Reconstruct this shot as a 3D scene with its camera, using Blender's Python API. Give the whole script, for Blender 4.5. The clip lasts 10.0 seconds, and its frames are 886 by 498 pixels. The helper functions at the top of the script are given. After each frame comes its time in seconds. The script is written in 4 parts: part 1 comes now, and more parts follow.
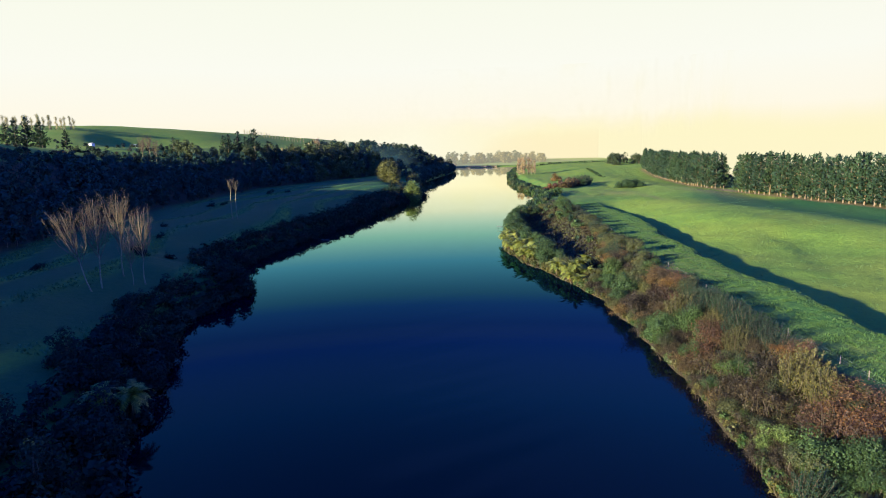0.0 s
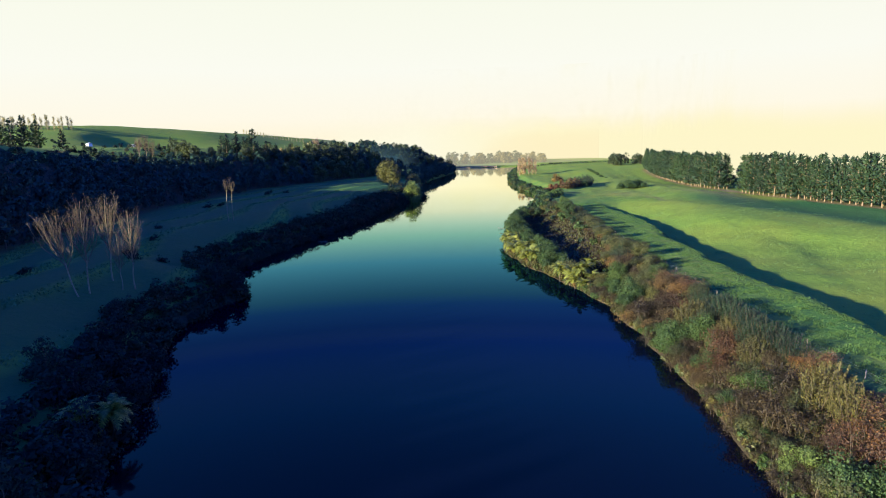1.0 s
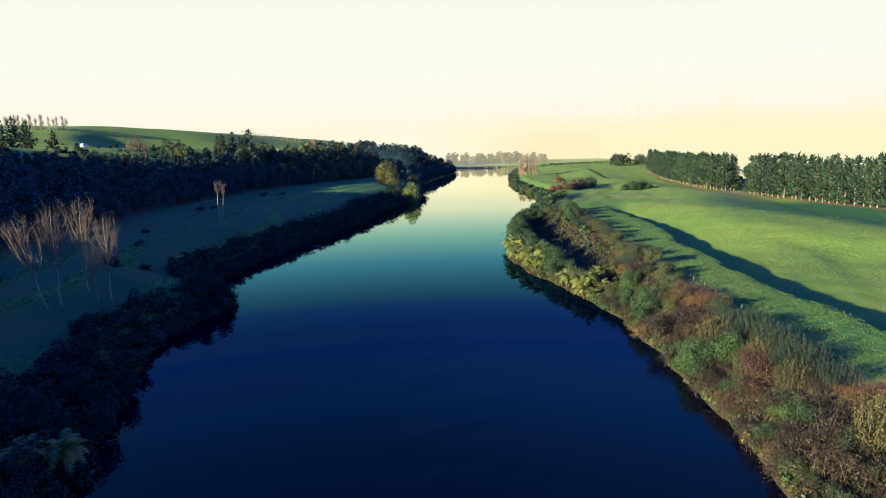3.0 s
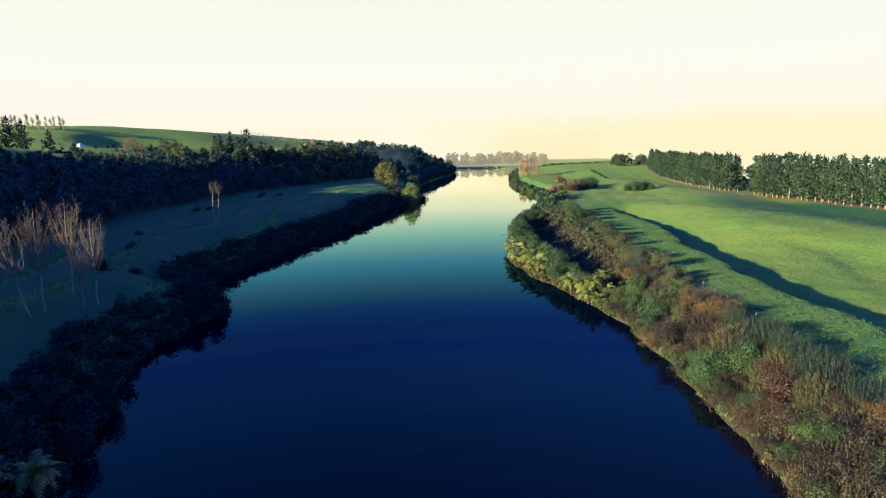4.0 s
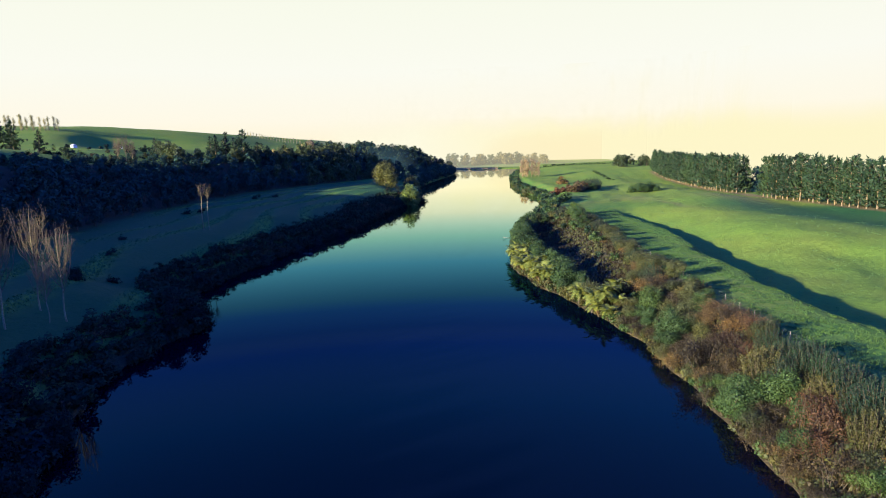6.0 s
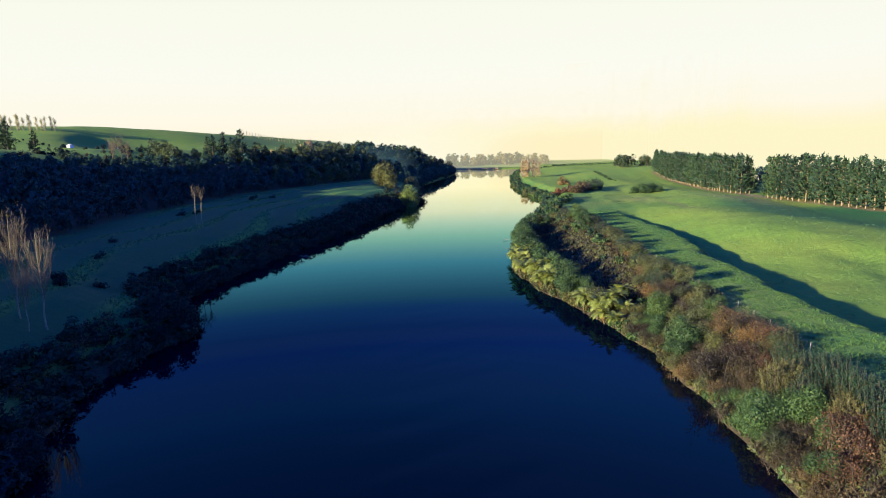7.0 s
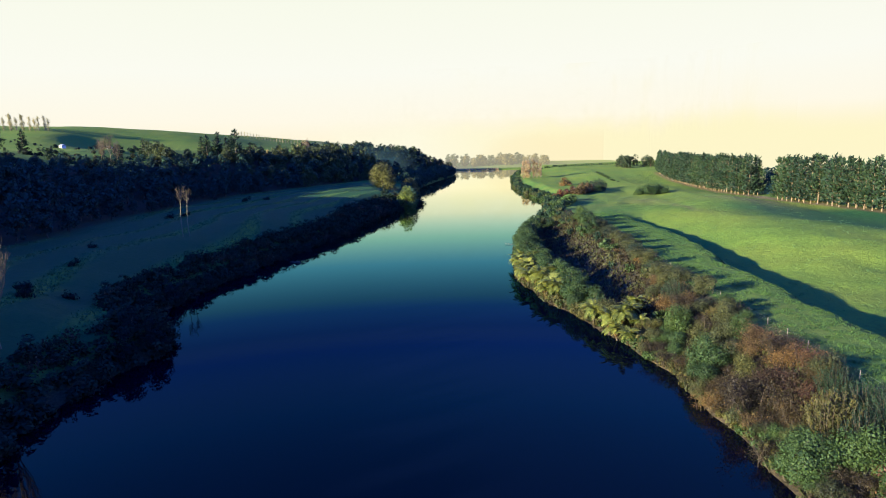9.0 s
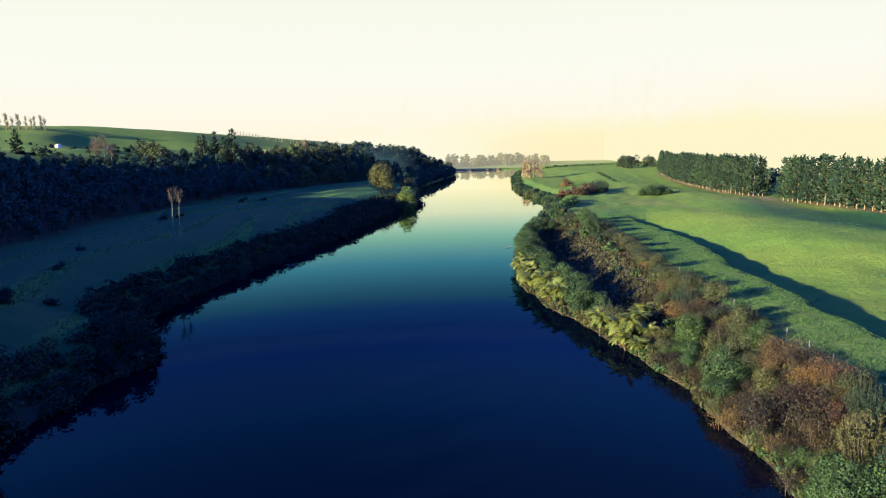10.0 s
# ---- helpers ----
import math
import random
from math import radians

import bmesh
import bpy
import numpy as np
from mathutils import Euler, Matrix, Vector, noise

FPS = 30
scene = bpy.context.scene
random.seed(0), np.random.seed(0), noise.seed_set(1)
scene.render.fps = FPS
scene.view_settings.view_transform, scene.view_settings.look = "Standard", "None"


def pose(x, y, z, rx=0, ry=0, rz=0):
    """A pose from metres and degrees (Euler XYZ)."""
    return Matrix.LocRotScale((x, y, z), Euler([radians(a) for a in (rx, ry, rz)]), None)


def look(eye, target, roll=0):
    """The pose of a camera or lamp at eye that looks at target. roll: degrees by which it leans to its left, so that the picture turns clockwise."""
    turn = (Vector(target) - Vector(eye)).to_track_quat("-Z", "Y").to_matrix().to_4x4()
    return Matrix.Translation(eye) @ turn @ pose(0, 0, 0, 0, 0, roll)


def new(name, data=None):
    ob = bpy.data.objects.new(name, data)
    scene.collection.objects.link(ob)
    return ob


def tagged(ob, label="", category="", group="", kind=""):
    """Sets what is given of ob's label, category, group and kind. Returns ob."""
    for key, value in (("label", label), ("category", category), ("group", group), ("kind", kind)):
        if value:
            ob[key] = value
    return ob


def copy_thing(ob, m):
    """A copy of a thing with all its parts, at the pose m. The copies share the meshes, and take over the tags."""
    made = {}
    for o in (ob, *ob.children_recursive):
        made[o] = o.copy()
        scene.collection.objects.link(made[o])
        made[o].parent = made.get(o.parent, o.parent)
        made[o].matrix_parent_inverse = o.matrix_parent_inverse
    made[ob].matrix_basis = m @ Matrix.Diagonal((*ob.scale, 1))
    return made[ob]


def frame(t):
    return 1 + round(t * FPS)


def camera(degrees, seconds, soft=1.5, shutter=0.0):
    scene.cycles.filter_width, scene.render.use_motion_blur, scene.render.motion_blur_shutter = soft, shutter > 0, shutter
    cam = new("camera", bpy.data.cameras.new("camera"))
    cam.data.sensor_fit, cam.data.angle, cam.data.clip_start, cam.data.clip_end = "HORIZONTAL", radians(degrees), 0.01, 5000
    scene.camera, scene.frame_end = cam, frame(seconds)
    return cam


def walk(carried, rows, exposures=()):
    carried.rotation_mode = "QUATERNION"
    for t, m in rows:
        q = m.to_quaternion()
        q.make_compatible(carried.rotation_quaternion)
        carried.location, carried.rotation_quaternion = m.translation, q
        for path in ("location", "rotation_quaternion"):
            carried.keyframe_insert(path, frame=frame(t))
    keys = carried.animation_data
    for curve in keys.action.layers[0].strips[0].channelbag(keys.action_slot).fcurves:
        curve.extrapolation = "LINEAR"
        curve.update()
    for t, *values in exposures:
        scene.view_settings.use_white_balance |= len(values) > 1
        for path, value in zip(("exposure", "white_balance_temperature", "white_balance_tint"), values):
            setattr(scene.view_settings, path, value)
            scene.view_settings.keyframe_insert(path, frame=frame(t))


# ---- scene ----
cam = camera(72.0, 10.0, soft=1.0)
PATH = [
    (0, (-0.449, -4.161, 37.917), (-0.245, 94.492, 21.561), -1.603),
    (0.5, (-0.445, -1.583, 37.953), (-0.249, 97.073, 21.616), -1.584),
    (1, (-0.396, 0.916, 37.963), (-0.203, 99.572, 21.630), -1.577),
    (1.5, (-0.351, 3.467, 37.979), (-0.167, 102.131, 21.689), -1.594),
    (2, (-0.319, 6.029, 37.978), (-0.117, 104.694, 21.689), -1.574),
    (2.5, (-0.302, 8.667, 38.008), (-0.115, 107.337, 21.755), -1.599),
    (4, (-0.159, 16.500, 37.999), (0.036, 115.170, 21.747), -1.601),
    (4.5, (-0.090, 19.239, 38.007), (0.082, 117.918, 21.809), -1.616),
    (5, (-0.000, 21.945, 38.000), (0.183, 120.627, 21.819), -1.649),
    (5.5, (0.109, 24.709, 38.011), (0.281, 123.392, 21.839), -1.629),
    (7, (0.479, 33.136, 37.933), (0.654, 131.828, 21.814), -1.619),
    (7.5, (0.582, 35.990, 37.893), (0.767, 134.682, 21.773), -1.607),
    (8, (0.726, 38.841, 37.833), (0.917, 137.534, 21.716), -1.592),
    (8.5, (0.898, 41.726, 37.798), (1.073, 140.426, 21.731), -1.617),
    (9, (1.093, 44.657, 37.756), (1.270, 143.363, 21.720), -1.621),
    (9.5, (1.239, 47.723, 37.718), (1.425, 146.429, 21.679), -1.590),
    (10, (1.350, 50.832, 37.662), (1.528, 149.541, 21.643), -1.562),
]
walk(cam, [(t, look(eye, target, roll)) for t, eye, target, roll in PATH])

# ---- light ----
SUN_TURN = radians(29)          # the light travels 29 degrees left of the +x axis
SUN_LIFT = radians(12.5)
world = bpy.data.worlds.new("sky")
scene.world = world
world.use_nodes = True
wn, wl = world.node_tree.nodes, world.node_tree.links
wn.clear()
w_out = wn.new("ShaderNodeOutputWorld")
w_bg = wn.new("ShaderNodeBackground")
w_sky = wn.new("ShaderNodeTexSky")
w_sky.sky_type = "NISHITA"
w_sky.sun_disc = False
w_sky.sun_elevation = SUN_LIFT
w_sky.sun_rotation = radians(241)
w_sky.dust_density = 1.5
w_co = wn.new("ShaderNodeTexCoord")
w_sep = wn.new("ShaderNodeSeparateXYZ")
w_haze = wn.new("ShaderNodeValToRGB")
w_mix = wn.new("ShaderNodeMix")
w_mix.data_type = "RGBA"
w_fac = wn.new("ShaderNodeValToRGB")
w_dim = wn.new("ShaderNodeMix")
w_dim.data_type, w_dim.blend_type = "RGBA", "MULTIPLY"
w_dim.inputs["Factor"].default_value = 1.0
w_dim.inputs["B"].default_value = (0.012, 0.105, 0.6, 1)
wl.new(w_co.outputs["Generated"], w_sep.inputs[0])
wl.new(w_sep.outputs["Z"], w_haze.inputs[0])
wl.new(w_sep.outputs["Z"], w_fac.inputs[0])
wl.new(w_sky.outputs[0], w_dim.inputs["A"])
# haze bright only towards +y, dimmed elsewhere to keep the shade dark
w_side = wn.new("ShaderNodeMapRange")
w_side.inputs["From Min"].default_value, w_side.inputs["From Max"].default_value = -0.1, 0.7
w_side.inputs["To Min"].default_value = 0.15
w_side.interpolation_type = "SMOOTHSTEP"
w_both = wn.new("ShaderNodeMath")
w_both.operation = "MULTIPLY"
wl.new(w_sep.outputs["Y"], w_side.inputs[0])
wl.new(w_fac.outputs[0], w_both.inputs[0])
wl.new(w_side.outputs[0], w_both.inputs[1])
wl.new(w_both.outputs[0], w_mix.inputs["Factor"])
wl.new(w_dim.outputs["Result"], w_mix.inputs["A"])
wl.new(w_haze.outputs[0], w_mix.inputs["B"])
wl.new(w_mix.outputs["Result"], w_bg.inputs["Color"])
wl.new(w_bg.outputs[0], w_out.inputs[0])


def ramp_stops(node, stops):
    el = node.color_ramp.elements
    while len(el) < len(stops):
        el.new(0.5)
    for e, (p, c) in zip(el, stops):
        e.position, e.color = p, (*c, 1)


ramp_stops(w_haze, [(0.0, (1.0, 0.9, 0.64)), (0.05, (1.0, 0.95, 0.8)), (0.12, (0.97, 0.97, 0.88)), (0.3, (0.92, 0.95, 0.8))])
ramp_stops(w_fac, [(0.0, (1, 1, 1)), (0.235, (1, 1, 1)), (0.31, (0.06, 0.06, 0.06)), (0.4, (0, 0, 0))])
w_bg.inputs["Strength"].default_value = 0.287
scene.view_settings.exposure = 1.8

sun = new("sun", bpy.data.lights.new("sun", "SUN"))
sun.data.energy = 5.0
sun.data.angle = radians(0.6)
sun.data.color = (1.0, 0.9, 0.57)
toward = Vector((math.cos(SUN_TURN) * math.cos(SUN_LIFT), math.sin(SUN_TURN) * math.cos(SUN_LIFT), -math.sin(SUN_LIFT)))
sun.matrix_world = look((-300, -200, 300), Vector((-300, -200, 300)) + toward)

# ---- materials ----
MATS = {}


def material(name, build):
    if name not in MATS:
        m = bpy.data.materials.new(name)
        m.use_nodes = True
        nt = m.node_tree
        bsdf = nt.nodes["Principled BSDF"]
        build(nt, bsdf)
        MATS[name] = m
    return MATS[name]


def noise_node(nt, scale, detail=4.0, rough=0.55, object_space=False, distort=0.0):
    n = nt.nodes.new("ShaderNodeTexNoise")
    n.inputs["Scale"].default_value = scale
    n.inputs["Detail"].default_value = detail
    n.inputs["Roughness"].default_value = rough
    n.inputs["Distortion"].default_value = distort
    if object_space:
        co = nt.nodes.new("ShaderNodeTexCoord")
        nt.links.new(co.outputs["Object"], n.inputs["Vector"])
    else:
        g = nt.nodes.new("ShaderNodeNewGeometry")
        nt.links.new(g.outputs["Position"], n.inputs["Vector"])
    return n


def ramp(nt, src, stops):
    r = nt.nodes.new("ShaderNodeValToRGB")
    ramp_stops(r, stops)
    nt.links.new(src, r.inputs[0])
    return r.outputs[0]


def mixed(nt, fac, a, b, kind="MIX"):
    m = nt.nodes.new("ShaderNodeMix")
    m.data_type, m.blend_type = "RGBA", kind
    for sock, val in (("Factor", fac), ("A", a), ("B", b)):
        if isinstance(val, bpy.types.NodeSocket):
            nt.links.new(val, m.inputs[sock])
        elif sock == "Factor":
            m.inputs[sock].default_value = val
        else:
            m.inputs[sock].default_value = (*val, 1)
    return m.outputs["Result"]


def bump(nt, bsdf, src, strength, distance):
    b = nt.nodes.new("ShaderNodeBump")
    b.inputs["Strength"].default_value = strength
    b.inputs["Distance"].default_value = distance
    nt.links.new(src, b.inputs["Height"])
    nt.links.new(b.outputs[0], bsdf.inputs["Normal"])


def leaf_material(name, dark, mid, light, rough=0.6, trans=0.25, gloss=0.25):
    """Foliage: each leaf its own tone, each plant its own shift."""
    def build(nt, bsdf):
        g = nt.nodes.new("ShaderNodeNewGeometry")
        info = nt.nodes.new("ShaderNodeObjectInfo")
        per_leaf = ramp(nt, g.outputs["Random Per Island"], [(0.0, dark), (0.5, mid), (1.0, light)])
        patch = noise_node(nt, 0.9, 3.0)
        a = mixed(nt, ramp(nt, patch.outputs[0], [(0.35, (0, 0, 0)), (0.7, (0.6, 0.6, 0.6))]), per_leaf, light)
        plant = ramp(nt, info.outputs["Random"], [(0.0, (0.6, 0.63, 0.68)), (0.5, (1, 1, 1)), (1.0, (1.38, 1.22, 0.92))])
        col = mixed(nt, 1.0, a, plant, "MULTIPLY")
        nt.links.new(col, bsdf.inputs["Base Color"])
        bsdf.inputs["Roughness"].default_value = rough
        bsdf.inputs["Specular IOR Level"].default_value = gloss
        if trans:
            tr = nt.nodes.new("ShaderNodeBsdfTranslucent")
            mx = nt.nodes.new("ShaderNodeMixShader")
            mx.inputs[0].default_value = trans
            nt.links.new(col, tr.inputs["Color"])
            nt.links.new(bsdf.outputs[0], mx.inputs[1])
            nt.links.new(tr.outputs[0], mx.inputs[2])
            nt.links.new(mx.outputs[0], nt.nodes["Material Output"].inputs["Surface"])
    return material(name, build)


def bark_material(name, dark, light):
    def build(nt, bsdf):
        n = noise_node(nt, 3.0, 5.0, object_space=True)
        nt.links.new(ramp(nt, n.outputs[0], [(0.3, dark), (0.7, light)]), bsdf.inputs["Base Color"])
        bsdf.inputs["Roughness"].default_value = 0.9
        bump(nt, bsdf, n.outputs[0], 0.5, 0.05)
    return material(name, build)


def grass_build(nt, bsdf):
    """Pasture: tufts, worn yellowish ground, earth on the river bank."""
    tuft = noise_node(nt, 0.55, 6.0, 0.65, distort=0.4)
    fine = noise_node(nt, 3.2, 4.0, 0.6)
    broad = noise_node(nt, 0.035, 4.0, 0.55)
    base = ramp(nt, tuft.outputs[0], [(0.28, (0.026, 0.088, 0.024)), (0.5, (0.072, 0.18, 0.033)), (0.72, (0.138, 0.245, 0.04))])
    base = mixed(nt, ramp(nt, broad.outputs[0], [(0.4, (0, 0, 0)), (0.68, (0.75, 0.75, 0.75))]), base, (0.17, 0.205, 0.04))
    base = mixed(nt, ramp(nt, fine.outputs[0], [(0.3, (0.55, 0.55, 0.55)), (0.65, (0, 0, 0))]), base, (0.035, 0.07, 0.02))
    dry = nt.nodes.new("ShaderNodeAttribute")
    dry.attribute_name = "dry"
    base = mixed(nt, dry.outputs["Fac"], base, mixed(nt, 0.5, base, (0.21, 0.27, 0.03)))
    # shade of the hollow and the terrace, painted as a darker green
    shade_node = nt.nodes.new("ShaderNodeAttribute")
    shade_node.attribute_name = "shade_tint"
    base = mixed(nt, shade_node.outputs["Fac"], base, mixed(nt, 0.8, base, (0.013, 0.072, 0.028)))
    vc = nt.nodes.new("ShaderNodeAttribute")
    vc.attribute_name = "earth"
    earth = ramp(nt, fine.outputs[0], [(0.3, (0.022, 0.02, 0.014)), (0.7, (0.08, 0.062, 0.036))])
    sc = nt.nodes.new("ShaderNodeAttribute")
    sc.attribute_name = "sand"
    sandy = ramp(nt, fine.outputs[0], [(0.3, (0.10, 0.075, 0.042)), (0.7, (0.27, 0.19, 0.10))])
    soil = mixed(nt, vc.outputs["Fac"], base, earth)
    nt.links.new(mixed(nt, sc.outputs["Fac"], soil, sandy), bsdf.inputs["Base Color"])
    bsdf.inputs["Roughness"].default_value = 0.95
    bsdf.inputs["Specular IOR Level"].default_value = 0.1
    add = nt.nodes.new("ShaderNodeMath")
    add.operation = "MULTIPLY_ADD"
    nt.links.new(fine.outputs[0], add.inputs[0])
    add.inputs[1].default_value = 0.3
    nt.links.new(tuft.outputs[0], add.inputs[2])
    bump(nt, bsdf, add.outputs[0], 0.8, 0.6)


def water_build(nt, bsdf):
    nt.nodes.remove(bsdf)
    body = nt.nodes.new("ShaderNodeBsdfDiffuse")
    body.inputs["Color"].default_value = (0.0007, 0.0013, 0.007, 1)
    gloss = nt.nodes.new("ShaderNodeBsdfGlossy")
    gloss.inputs["Roughness"].default_value = 0.02
    # reflection tint painted by viewing angle, from dark blue to pale cream
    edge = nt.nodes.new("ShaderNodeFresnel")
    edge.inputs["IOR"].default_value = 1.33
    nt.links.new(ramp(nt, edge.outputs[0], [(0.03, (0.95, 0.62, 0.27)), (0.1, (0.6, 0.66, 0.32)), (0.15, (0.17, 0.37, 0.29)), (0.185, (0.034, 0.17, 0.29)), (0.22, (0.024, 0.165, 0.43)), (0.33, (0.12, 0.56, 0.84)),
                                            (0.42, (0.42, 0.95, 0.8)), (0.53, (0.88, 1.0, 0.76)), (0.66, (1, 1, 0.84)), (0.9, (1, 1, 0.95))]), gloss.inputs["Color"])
    fres = nt.nodes.new("ShaderNodeFresnel")
    fres.inputs["IOR"].default_value = 1.33
    mx = nt.nodes.new("ShaderNodeMixShader")
    n = noise_node(nt, 0.35, 3.0)
    b = nt.nodes.new("ShaderNodeBump")
    b.inputs["Strength"].default_value = 0.02
    b.inputs["Distance"].default_value = 0.2
    nt.links.new(n.outputs[0], b.inputs["Height"])
    nt.links.new(b.outputs[0], gloss.inputs["Normal"])
    # reflection strength raised beyond plain Fresnel towards grazing
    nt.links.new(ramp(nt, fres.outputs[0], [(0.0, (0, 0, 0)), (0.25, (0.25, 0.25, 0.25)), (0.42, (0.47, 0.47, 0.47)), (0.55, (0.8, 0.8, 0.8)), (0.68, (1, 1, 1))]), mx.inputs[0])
    nt.links.new(body.outputs[0], mx.inputs[1])
    nt.links.new(gloss.outputs[0], mx.inputs[2])
    nt.links.new(mx.outputs[0], nt.nodes["Material Output"].inputs["Surface"])


GRASS = material("pasture_grass", grass_build)
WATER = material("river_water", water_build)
BARK = bark_material("brown_bark", (0.035, 0.026, 0.018), (0.12, 0.09, 0.06))
PALE_BARK = bark_material("pale_bark", (0.13, 0.11, 0.055), (0.3, 0.26, 0.135))
PINE_BARK = bark_material("pine_bark", (0.09, 0.062, 0.038), (0.26, 0.185, 0.11))
LEAF = {
    "green": leaf_material("green_leaves", (0.012, 0.03, 0.012), (0.03, 0.066, 0.022), (0.062, 0.105, 0.034)),
    # lighter leaves for far trees, sunlight painted into the colour
    "far": leaf_material("sun_toned_far_leaves", (0.02, 0.036, 0.02), (0.045, 0.07, 0.03), (0.085, 0.11, 0.045)),
    "dark": leaf_material("dark_green_leaves", (0.006, 0.019, 0.016), (0.012, 0.034, 0.023), (0.026, 0.058, 0.03)),
    "olive": leaf_material("olive_leaves", (0.016, 0.026, 0.015), (0.042, 0.055, 0.024), (0.092, 0.098, 0.037)),
    "brown": leaf_material("brown_bramble", (0.011, 0.010, 0.009), (0.028, 0.023, 0.015), (0.06, 0.046, 0.026)),
    "russet": leaf_material("russet_leaves", (0.028, 0.019, 0.011), (0.085, 0.054, 0.025), (0.19, 0.125, 0.05)),
    "claret": leaf_material("dark_red_leaves", (0.016, 0.010, 0.009), (0.048, 0.026, 0.019), (0.1, 0.055, 0.034)),
    "crimson": leaf_material("red_autumn_leaves", (0.028, 0.014, 0.012), (0.088, 0.036, 0.025), (0.17, 0.075, 0.045)),
    "yellow": leaf_material("yellowing_leaves", (0.022, 0.028, 0.012), (0.06, 0.062, 0.021), (0.125, 0.112, 0.037)),
    "fern": leaf_material("fern_fronds", (0.045, 0.08, 0.019), (0.125, 0.165, 0.035), (0.27, 0.28, 0.064), 0.5, 0.35),
    "pine": leaf_material("pine_needles", (0.006, 0.019, 0.013), (0.013, 0.034, 0.019), (0.028, 0.056, 0.025), 0.7, 0.1),
    # leaves with shade and bluish haze painted in, for the left slope and bank
    "wood": leaf_material("shade_toned_evergreen_leaves", (0.019, 0.045, 0.046), (0.024, 0.055, 0.054), (0.03, 0.066, 0.062), 0.9, 0.1, 0.03),
    "shade": leaf_material("shade_toned_bank_leaves", (0.007, 0.018, 0.018), (0.013, 0.029, 0.025), (0.022, 0.042, 0.032), 0.9, 0.1, 0.04),
    "orange": leaf_material("orange_bracken", (0.035, 0.022, 0.013), (0.1, 0.054, 0.027), (0.2, 0.108, 0.048)),
    "lime": leaf_material("lime_green_leaves", (0.035, 0.06, 0.02), (0.08, 0.125, 0.035), (0.15, 0.2, 0.05)),
    "golden": leaf_material("golden_leaves", (0.042, 0.052, 0.018), (0.105, 0.112, 0.032), (0.2, 0.188, 0.052)),
    # orange leaves with the paling of the haze painted in
    "peach": leaf_material("haze_paled_orange_leaves", (0.22, 0.15, 0.08), (0.36, 0.25, 0.14), (0.5, 0.37, 0.22)),
    "cream": leaf_material("pale_poplar_leaves", (0.12, 0.12, 0.06), (0.27, 0.25, 0.13), (0.42, 0.39, 0.22)),
    "autumn": leaf_material("orange_autumn_leaves", (0.08, 0.06, 0.02), (0.19, 0.145, 0.045), (0.31, 0.24, 0.08)),
}
TWIG = bark_material("pale_twigs", (0.075, 0.056, 0.03), (0.18, 0.138, 0.075))

# ---- plan of the river and the land ----
LEFT = np.array([(-120, -20), (0, -32), (60, -40), (100, -52), (128, -60), (148, -57.5), (160, -53.5), (168, -56), (178, -65), (190, -69), (211, -68), (242, -63), (283, -55),
                 (321, -45), (400, -35), (456, -24), (483, -12), (500, -18), (560, -26), (700, -18), (830, 2), (940, 20), (1000, 24), (1130, 30)])
RIGHT = np.array([(-120, 20), (0, 29), (56, 35), (84, 38), (110, 39), (140, 39), (158, 36), (178, 31), (196, 26), (217, 23), (240, 25),
                  (294, 33), (317, 40), (352, 50), (388, 62), (469, 76), (543, 72), (640, 74), (701, 80), (803, 92), (930, 112), (1000, 128), (1063, 160), (1085, 700)])
CREST = np.array([(-120, 70), (40, 70), (112, 68), (149, 68), (184, 71), (228, 77), (265, 81), (309, 78), (330, 82)])
FOOT = np.array([(-200, -105), (100, -122), (200, -138), (345, -155), (450, -150), (560, -122), (700, -66), (900, -14), (1000, 2), (1100, 0)])


EDGE = np.array([(-120, 50), (40, 50.5), (110, 51), (150, 53), (200, 55.5), (245, 58), (300, 60), (330, 61), (420, 75), (470, 92)])


def line(table, y):
    v = np.interp(y, table[:, 0], table[:, 1])
    if table is RIGHT or table is LEFT:
        v = v + 0.75 * lumps(y, y * 0.4, 26, 31) + 0.5 * lumps(y, y * 0.3, 9, 32)
    return v


def smooth(a, b, v):
    t = np.clip((v - a) / (b - a), 0, 1)
    return t * t * (3 - 2 * t)


def lumps(x, y, size, seed=0):
    """Gentle waves of several directions, for the lie of the land."""
    r = np.random.RandomState(seed)
    out = 0
    for k in range(5):
        a, ph, s = r.uniform(0, 6.28), r.uniform(0, 6.28), size * r.uniform(0.6, 1.5)
        out = out + np.sin((x * math.cos(a) + y * math.sin(a)) * 6.28 / s + ph)
    return out / 5


DITCH = ((112, 210), (107, 158))


